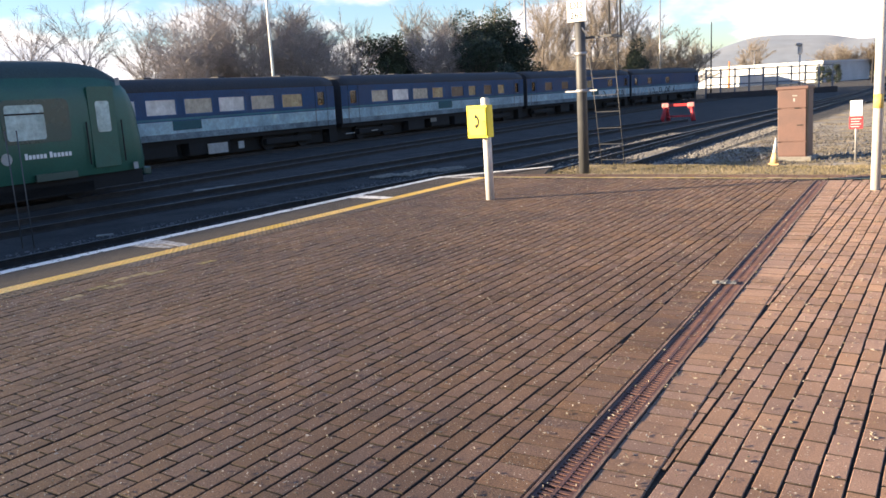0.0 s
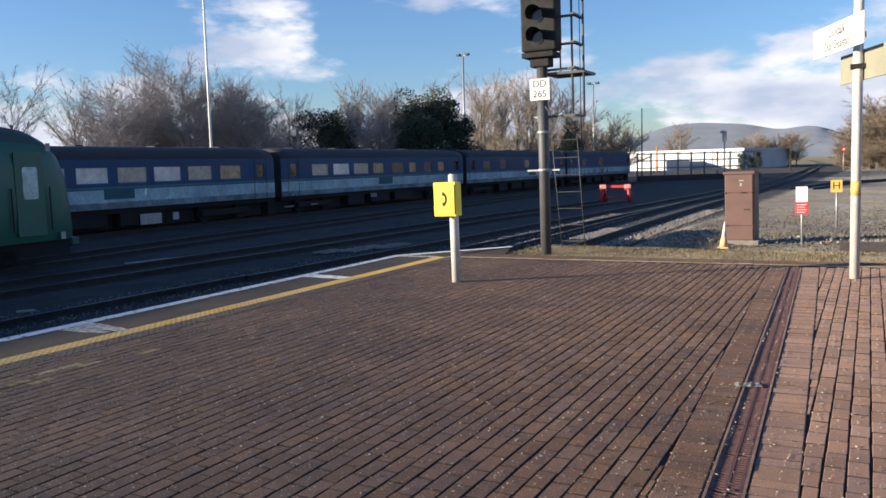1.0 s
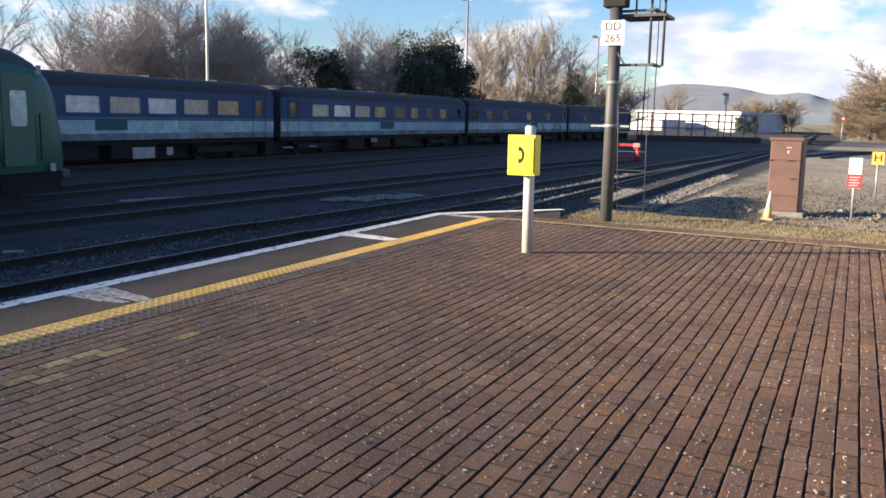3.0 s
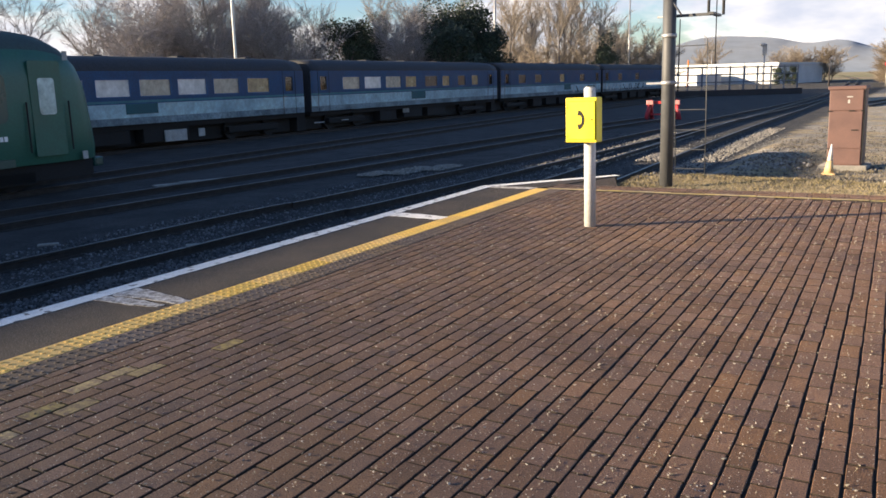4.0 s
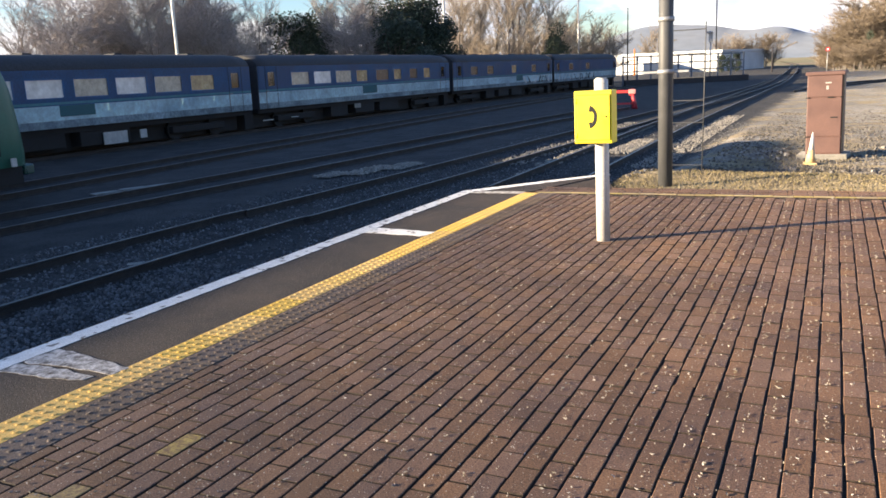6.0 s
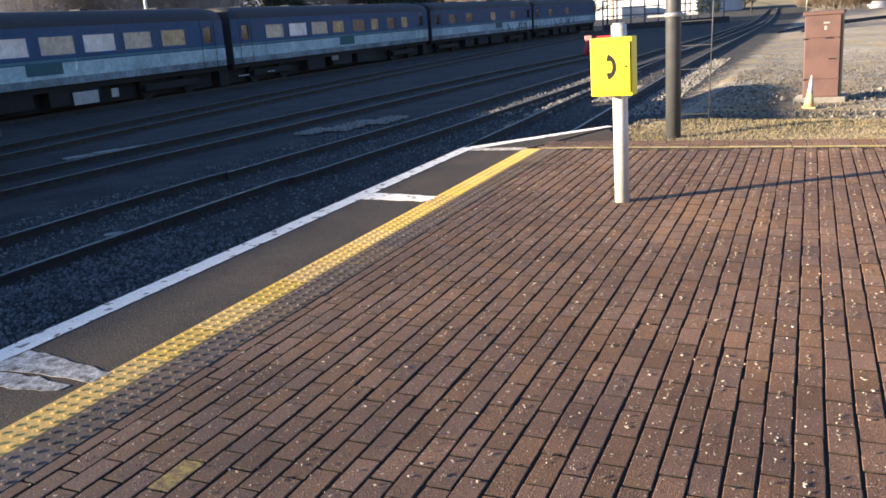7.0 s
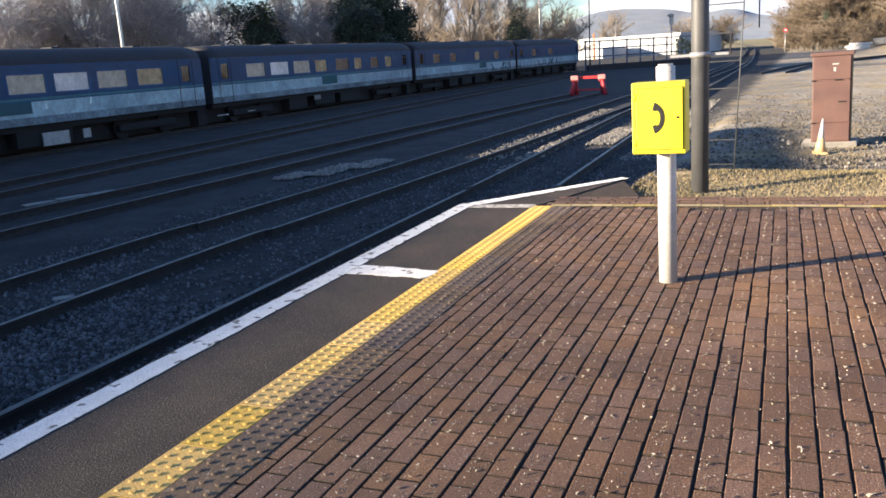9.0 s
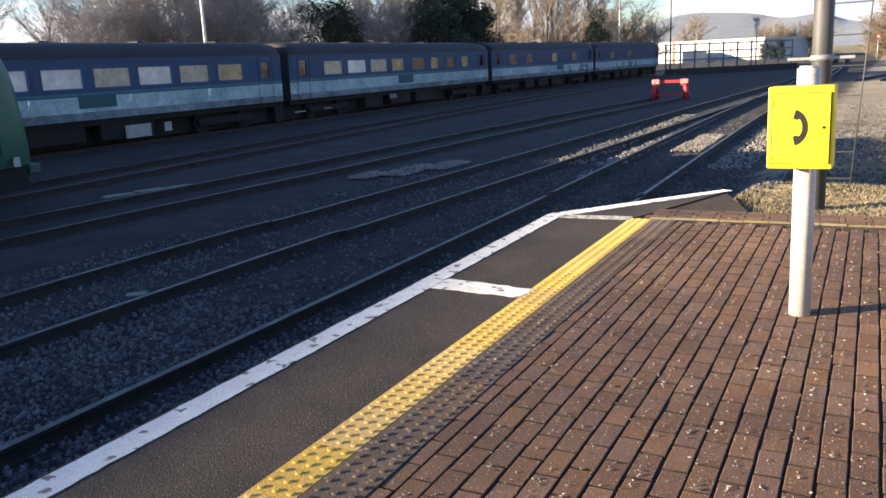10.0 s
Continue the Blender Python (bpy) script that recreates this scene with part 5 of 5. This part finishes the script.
def place_trees():
    rnd = random.Random(21)
    oak = [tree_meshes(100 + k, 10, 0.95, 3, M_TWIG, sprays=5) for k in range(4)]
    bush = [tree_meshes(130 + k, 8, 1.1, 3, M_TWIG, sprays=4, twig_len=0.7) for k in range(3)]
    birch = [tree_meshes(160 + k, 10, 0.6, 2, M_TWIG, sprays=10, twig_len=0.9) for k in range(3)]
    poplar = [tree_meshes(180 + k, 12, 0.35, 2, M_TWIG_P, slender=True, sprays=9, twig_len=0.9, fine=0.013) for k in range(3)]
    russet = [tree_meshes(200 + k, 9, 0.9, 2, M_TWIG_O, low=True, sprays=15, twig_len=1.1, fine=0.022) for k in range(3)]
    pale = [tree_meshes(220 + k, 8, 0.9, 2, M_TWIG_P, low=True, sprays=13, twig_len=1.0, fine=0.016) for k in range(2)]
    ever = [evergreen_meshes(240 + k, 8, 3.0, 14000) for k in range(2)]
    protos = {}
    base = {"oak": (oak, 10, "bare deciduous tree with a wide twiggy crown"), "bush": (bush, 8, "dense bare brown thicket tree"),
            "birch": (birch, 10, "slim bare tree with an open crown"), "poplar": (poplar, 12, "tall slender pale bare poplar"),
            "russet": (russet, 9, "russet-brown bare tree lit by low sun"), "pale": (pale, 8, "pale straw-coloured bare tree"),
            "ever": (ever, 8, "dark evergreen tree with dense foliage")}

    def put(kind, deg, elev, d, wide=1.0):
        meshes, h0, label = base[kind]
        k = rnd.randrange(len(meshes))
        x, y = bearing(deg, d)
        z = ground_z(x, y)
        h = (1.47 + 1.12 * d * math.tan(radians(elev)) + tip(x, y) - z) * (1.0 if kind == "ever" else 1.06)
        key = (kind, k)
        if key not in protos:
            t = bare_tree("evergreen_tree" if kind == "ever" else "bare_tree", meshes[k], label)
            protos[key] = t
        else:
            t = copy_thing(protos[key], Matrix.Identity(4))
        s = h / h0
        t.location, t.rotation_euler, t.scale = (x, y, z), (0, 0, rnd.uniform(0, 6.28)), (s * wide, s * wide, s)
        if kind == "ever":
            t["group"] = "evergreen trees behind the railway"

    for deg, el, kind, d, w in (
            (-57, 6.4, "birch", 56, 1.0), (-53.5, 6.2, "birch", 58, 1.2), (-50.3, 5.6, "birch", 62, 1.1), (-48.0, 5.2, "bush", 58, 1.1), (-46.2, 5.4, "bush", 60, 1.0),
            (-44.0, 7.4, "oak", 60, 1.0), (-45.6, 6.2, "oak", 66, 1.0), (-42.3, 6.0, "oak", 64, 1.0), (-41.0, 5.6, "bush", 62, 1.1), (-39.7, 4.9, "bush", 60, 1.2),
            (-47.0, 5.5, "oak", 68, 0.9), (-49.2, 5.0, "oak", 70, 0.9), (-43.0, 7.0, "oak", 58, 0.8), (-40.4, 5.5, "oak", 66, 0.9), (-38.9, 5.0, "oak", 68, 0.9), (-38.4, 4.4, "bush", 66, 1.0), (-37.2, 5.2, "birch", 62, 0.9), (-36.0, 4.6, "birch", 74, 0.9), (-34.8, 3.9, "ever", 64, 1.2), (-33.4, 3.6, "ever", 68, 1.1),
            (-32.6, 5.7, "poplar", 74, 1.0), (-31.4, 5.0, "bush", 66, 1.0), (-30.0, 5.4, "oak", 66, 0.9), (-28.6, 5.2, "oak", 70, 0.9), (-28.3, 4.6, "ever", 66, 1.0),
            (-27.2, 4.7, "ever", 68, 1.25), (-26.0, 4.6, "ever", 70, 1.0), (-29.3, 3.4, "ever", 70, 0.9), (-26.6, 5.5, "pale", 84, 1.0), (-24.6, 5.4, "poplar", 96, 1.1), (-23.4, 6.1, "poplar", 98, 1.1),
            (-22.3, 5.7, "poplar", 96, 1.2), (-21.3, 6.0, "poplar", 100, 1.1), (-20.2, 5.9, "poplar", 98, 1.1), (-19.2, 6.2, "poplar", 102, 1.2), (-18.0, 5.2, "poplar", 100, 1.2),
            (-23.6, 2.6, "pale", 92, 1.1), (-21.6, 2.4, "pale", 90, 1.2), (-19.8, 2.8, "pale", 92, 1.1), (-18.6, 3.2, "pale", 90, 1.1), (-17.2, 3.4, "pale", 94, 1.0), (-23.9, 5.2, "poplar", 92, 1.0), (-22.8, 5.6, "poplar", 104, 1.0), (-20.7, 5.4, "poplar", 90, 1.0), (-19.7, 5.7, "poplar", 106, 1.0),
            (-16.2, 3.8, "pale", 110, 1.2), (-15.3, 3.1, "pale", 112, 1.2), (-14.2, 2.4, "pale", 116, 1.2), (-17.6, 2.4, "ever", 86, 0.9), (-10.9, 2.4, "pale", 210, 1.1), (-10.5, 2.2, "pale", 214, 1.1)):
        put(kind, deg, el, d, w)
    # thicket that closes the skyline behind the coaches
    for k in range(13):
        deg = -49.5 + k * 1.75 + rnd.uniform(-0.3, 0.3)
        gap = -39.4 < deg < -34.5 or deg < -49
        put("bush", deg, rnd.uniform(1.6, 2.2) if gap else rnd.uniform(2.2, 3.5), rnd.uniform(66, 80), 1.15)
    for k in range(12):
        put("pale", -25 + k * 1.0, rnd.uniform(1.5, 2.3), rnd.uniform(104, 116), 1.4)
    # woods to the right of the line
    for k in range(9):
        put("russet" if k % 2 else "pale", -6.6 + 0.42 * k, rnd.uniform(1.3, 1.8), rnd.uniform(200, 225), 1.5)
    for k in range(34):
        deg = -0.7 + 0.36 * k
        put("russet" if k % 4 else "pale", deg, min(1.0 + 0.42 * k, 4.3) + rnd.uniform(-0.5, 0.4), rnd.uniform(150, 190) - 1.2 * k, 1.5)
        put("russet", deg + 0.2, rnd.uniform(0.6, 1.3), rnd.uniform(140, 150) - 1.2 * k, 2.2)
    for deg, el in ((-5.6, 0.5), (-6.0, 0.3), (1.62, 1.35), (1.0, 0.3), (-6.5, 0.4)):
        put("ever", deg, el, 146 if deg > 0 else 170, 0.6 if el > 1 else 1.0)


place_trees()


def marker_rod(x, y):
    z = ground_z(x, y)
    return tagged(obj("marker_rod", tubed((x, y, z - 0.1), (x - 0.02, y, z + 2.3), 0.012, n=8), M_MAST), "thin grey steel rod standing beside the siding", "rod", "rods beside the siding")


marker_rod(-15.40, 9.30)
marker_rod(-15.66, 9.22)

# ---------------------------------------------------------------- grass
def grass(name, spots, label, seed, height=(0.012, 0.055)):
    rnd = random.Random(seed)
    verts, faces = [], []
    for x0, x1, y0, y1, count in spots:
        for _ in range(count):
            x, y = rnd.uniform(x0, x1), rnd.uniform(y0, y1)
            if y < 12.71 + 0.053 * (x + 6.0) + 3.0 * max(-6.0 - x, 0) and x > -9:
                continue
            if noise.noise((x * 0.9, y * 0.9, 4)) < (-0.35 if y < 16.5 else 0.05):
                continue
            z = ground_z(x, y) - 0.01
            h, a, lean = rnd.uniform(*height), rnd.uniform(0, 6.28), rnd.uniform(0, 0.7)
            w = 0.009
            k = len(verts)
            dx, dy = math.cos(a), math.sin(a)
            verts += [(x - dy * w, y + dx * w, z), (x + dy * w, y - dx * w, z), (x + dx * h * lean * 0.4, y + dy * h * lean * 0.4, z + h * 0.6), (x + dx * h * lean, y + dy * h * lean, z + h)]
            faces += [(k, k + 1, k + 2), (k + 1, k + 3, k + 2)]
    me = bpy.data.meshes.new(name)
    me.from_pydata(verts, [], faces)
    me.materials.append(M_DRY)
    return tagged(new(name, me), label, "grass", kind="stuff")


grass("dry_grass", [(-6.6, 4.5, 12.65, 16.6, 56000), (-5.5, 4.0, 17, 21, 16000), (-6.2, 4, 20.5, 26, 30000), (-8.0, -6.2, 14.3, 17, 1500), (-1.5, 3.5, 17.5, 21, 9000)], "dry straw-coloured grass at the platform's end", 8)


# ---------------------------------------------------------------- drain, tactile tiles, bricks (last)
def drain():
    d = empty("drain_channel", pose(-1.177, 0, 0, 0, 0, 2.285))
    ln = 12.3
    for x in (-0.085, 0.072):
        part("rim", boxed(x, x + 0.013, -6, ln, -0.03, 0.003), M_DRAIN_RIM, d)
    n = 36
    for k in range(n):
        y = ln - 0.5 * (k + 1)
        bm = boxed(-0.071, 0.071, y + 0.004, y + 0.496, -0.0135, -0.0105)
        for q in range(16):
            yy = y + 0.006 + q * 0.0305
            box(bm, -0.071, 0.071, yy, yy + 0.017, -0.0105, -0.003)
        for x in (-0.071, -0.008, 0.056):
            box(bm, x, x + 0.015, y + 0.004, y + 0.496, -0.0105, -0.002)
        part("grate", bm, M_DRAIN, d)
    tagged(d, "red-brown slotted drain channel set in the platform", "drain", kind="structure")


drain()


def litter():
    rnd = random.Random(3)
    bm = B()
    n = 7
    grid = [[bm.verts.new(((i / n - 0.5) * 0.16 + rnd.uniform(-.006, .006), (j / n - 0.5) * 0.09 + rnd.uniform(-.006, .006), 0.006 + 0.022 * abs(noise.noise((i * 0.7, j * 0.7, 8))))) for i in range(n + 1)] for j in range(n + 1)]
    for j in range(n):
        for i in range(n):
            bm.faces.new((grid[j][i], grid[j][i + 1], grid[j + 1][i + 1], grid[j + 1][i]))
    bmesh.ops.solidify(bm, geom=bm.faces[:], thickness=0.002)
    o = obj("paper_scrap", bm, M_SLAB)
    o.matrix_world = pose(-1.48, 6.09, 0.0, 0, 0, 20)
    tagged(o, "crumpled pale scrap of paper on the drain", "litter")


litter()


def stud_tile(w, l, nx, ny):
    """A blister tile: a slab with nx by ny truncated domes."""
    bm = boxed(0.002, w - 0.002, 0.002, l - 0.002, -0.03, 0.002)
    for i in range(nx):
        for j in range(ny):
            x, y = (i + 0.5) * w / nx, (j + 0.5) * l / ny
            tube(bm, (x, y, 0.002), (x, y, 0.0075), 0.0155, 0.010, n=7, caps=False)
            f = bm.verts[:]
            bm.faces.new(f[-7:])
    bmesh.ops.recalc_face_normals(bm, faces=bm.faces)
    me = bpy.data.meshes.new("tactile_tile")
    bm.to_mesh(me)
    bm.free()
    return me


def tactile():
    a, b = stud_tile(0.196, 0.40, 3, 6), stud_tile(0.214, 0.40, 3, 6)
    a.materials.append(M_TACT_Y)
    b.materials.append(M_TACT_D)
    for k in range(52):
        y = end_line(-6.8) - 0.05 - 0.4 * (k + 1)
        for me, x in ((a, -6.962), (b, -6.764)):
            o = new("tactile_tile", me)
            o.parent = platform
            o.location = (x, y, 0)


tactile()


SIDES = [0, 1, 0, 1, 0, 1, 1, 1, 1]      # a brick's ends and buried sides take the joint-dirt colour, keeping sunlit edges dark


def brick_data(name, w, l, mat, ch=0.0028, ce=0.0012):
    v = [(0, 0, -0.045), (w, 0, -0.045), (w, l, -0.045), (0, l, -0.045), (0, 0, -ch), (w, 0, -ch), (w, l, -ch), (0, l, -ch),
         (ch, ce, 0), (w - ch, ce, 0), (w - ch, l - ce, 0), (ch, l - ce, 0)]
    f = [(8, 9, 10, 11), (4, 5, 9, 8), (5, 6, 10, 9), (6, 7, 11, 10), (7, 4, 8, 11), (0, 1, 5, 4), (1, 2, 6, 5), (2, 3, 7, 6), (3, 0, 4, 7)]
    me = bpy.data.meshes.new(name)
    me.from_pydata(v, [], f)
    me.materials.append(mat)
    me.materials.append(M_JOINT)
    me.polygons.foreach_set("material_index", SIDES)
    return me, v, f


def bricks():
    rnd = random.Random(11)
    PITCH_X, PITCH_Y, W, L = 0.100, 0.200, 0.0895, 0.1895
    single, v0, f0 = brick_data("brick", W, L, M_BRICK)
    worn, _, _ = brick_data("brick", W, L, M_BRICK_WORN)
    verts, faces = {0: [], 1: []}, {0: [], 1: []}
    cells = []
    x, row = -6.575, 0
    while x < 7.0:
        y = -7.0 + (row % 2) * 0.1 + rnd.uniform(-0.012, 0.012)
        while y < 19:
            # the drain and the cross-laid course on either side of it cut the rows at a slant
            dx = -1.177 - 0.0399 * (y + L / 2)
            if y + L < end_line(x) - 0.06:
                left, right = dx - 0.305, dx + 0.305
                if x + W < left or x > right:
                    cells.append((x, y, row, W) if row else (-6.546, y, row, W - 0.029))
                elif x < left - 0.012:
                    cells.append((x, y, row, left - x))
                elif x + W > right + 0.012:
                    cells.append((right, y, row, x + W - right))
            y += PITCH_Y
        x += PITCH_X
        row += 1
    near = 0
    for x, y, row, w in cells:
        jx, jy, jz = rnd.uniform(-0.0022, 0.0022), rnd.uniform(-0.002, 0.002), rnd.uniform(-0.0022, 0.0012)
        tx, ty = rnd.uniform(-0.009, 0.009), rnd.uniform(-0.011, 0.011)
        m = Matrix.Translation((x + jx, y + jy, jz)) @ Matrix.Rotation(rnd.uniform(-0.012, 0.012), 4, "Z")
        paint = -6.36 < x < -6.05 and 3.9 < y < 5.5 and noise.noise((x * 9, y * 3.1, 7)) > 0.18
        singled = (-6.2 < x < -4.1 and 5.6 < y < 7.1 and near < 290) or paint
        if singled:
            near += 1
            o = new("brick", worn if paint else single)
            o.parent = platform
            o.matrix_basis = m @ Matrix.Rotation(tx, 4, "X") @ Matrix.Rotation(ty, 4, "Y")
            continue
        dx = -1.177 - 0.0399 * y
        k = 1 if x > dx else 0
        n = len(verts[k])
        verts[k] += [tuple(m @ Vector((p[0] * w / W, p[1], p[2] + tx * (p[1] - L / 2) + ty * (p[0] - W / 2)))) for p in v0]
        faces[k] += [tuple(n + q for q in f) for f in f0]
    # cross-laid courses along the drain
    tilt = radians(2.285)
    for side in (-1, 1):
        s = -5.9
        while s < 12.25:
            off = -0.298 if side < 0 else 0.092
            cx, cy = -1.177 - s * math.sin(tilt) + off * math.cos(tilt), s * math.cos(tilt) + off * math.sin(tilt)
            m = Matrix.Translation((cx, cy, rnd.uniform(-0.003, 0.001))) @ Matrix.Rotation(tilt + rnd.uniform(-0.012, 0.012), 4, "Z")
            k = 1 if side > 0 else 0
            n = len(verts[k])
            verts[k] += [tuple(m @ Vector((p[0] * 0.205 / W, p[1] * 0.0955 / L, p[2]))) for p in v0]
            faces[k] += [tuple(n + q for q in f) for f in f0]
            s += 0.1
    for k, mt in ((0, M_BRICK_J), (1, M_BRICK_PINK)):
        me = bpy.data.meshes.new("brick_paving")
        me.from_pydata(verts[k], [], faces[k])
        me.materials.append(mt)
        me.materials.append(M_JOINT)
        me.polygons.foreach_set("material_index", SIDES * (len(faces[k]) // 9))
        o = new("brick_paving", me)
        o.parent = platform
        o["kind"] = "stuff"
    # oblique yellow course, and the brown courses beyond it
    yel, _, _ = brick_data("brick", 0.196, 0.10, M_BRICK_YEL)
    ang = math.atan(0.053)
    dv, df = [], []
    for c in range(10):
        s = -0.05 if c % 2 else 0.0
        while s < 13.5:
            bx, by = -6.80 + s * math.cos(ang), end_line(-6.80) + s * math.sin(ang)
            m = Matrix.Translation((bx - math.sin(ang) * 0.102 * c, by - 0.05 + math.cos(ang) * 0.102 * c, rnd.uniform(-0.002, 0.003))) @ Matrix.Rotation(ang + rnd.uniform(-0.01, 0.01), 4, "Z")
            s += 0.2
            if c == 0:
                o = new("brick", yel)
                o.parent = platform
                o.matrix_basis = m
            else:
                q = m.translation
                if (q.x + 6.42) * 1.75 - (q.y - 13.95) * 1.30 < 0.1 or q.y > 12.66 + 0.053 * (q.x + 6.0):
                    continue
                n = len(dv)
                dv += [tuple(m @ Vector((p[0] * 2.16, p[1] * 0.49, p[2]))) for p in v0]
                df += [tuple(n + t for t in f) for f in f0]
    me = bpy.data.meshes.new("brick_paving")
    me.from_pydata(dv, [], df)
    me.materials.append(M_BRICK_J)
    me.materials.append(M_JOINT)
    me.polygons.foreach_set("material_index", SIDES * (len(df) // 9))
    o = new("brick_paving", me)
    o.parent = platform
    o["kind"] = "stuff"


bricks()


def debris():
    """Tiny bits of straw, leaf and grit on the paving."""
    rnd = random.Random(77)
    verts, faces = [], []
    for _ in range(13000):
        x, y = rnd.uniform(-6.5, 0.6), rnd.uniform(1.5, 12.5)
        if rnd.random() < 0.75:
            x = -6.535 + round((x + 6.535) / 0.1) * 0.1 - 0.005 + rnd.uniform(-0.008, 0.008)
        r, a, z = rnd.uniform(0.0012, 0.0046), rnd.uniform(0, 6.28), 0.003
        lean = rnd.uniform(1.0, 3.0)
        k = len(verts)
        for q in range(4):
            u, v = r * lean * math.cos(q * 1.57), r * math.sin(q * 1.57)
            verts.append((x + u * math.cos(a) - v * math.sin(a), y + u * math.sin(a) + v * math.cos(a), z + rnd.uniform(0, 0.004)))
        verts.append((x, y, z - 0.004))
        faces.append((k, k + 1, k + 2, k + 3))
        faces += [(k + (q + 1) % 4, k + q, k + 4) for q in range(4)]
    me = bpy.data.meshes.new("leaf_litter")
    me.from_pydata(verts, [], faces)
    me.materials.append(M_LITTER)
    tagged(new("leaf_litter", me), "fine straw, leaf bits and grit on the paving", "litter", kind="stuff")


M_LITTER = material("litter", (0.46, 0.42, 0.36), (0.26, 0.21, 0.15), 0.9, 6, 60, 0.0, rand=0.5, island=True, amount=0.2)
debris()
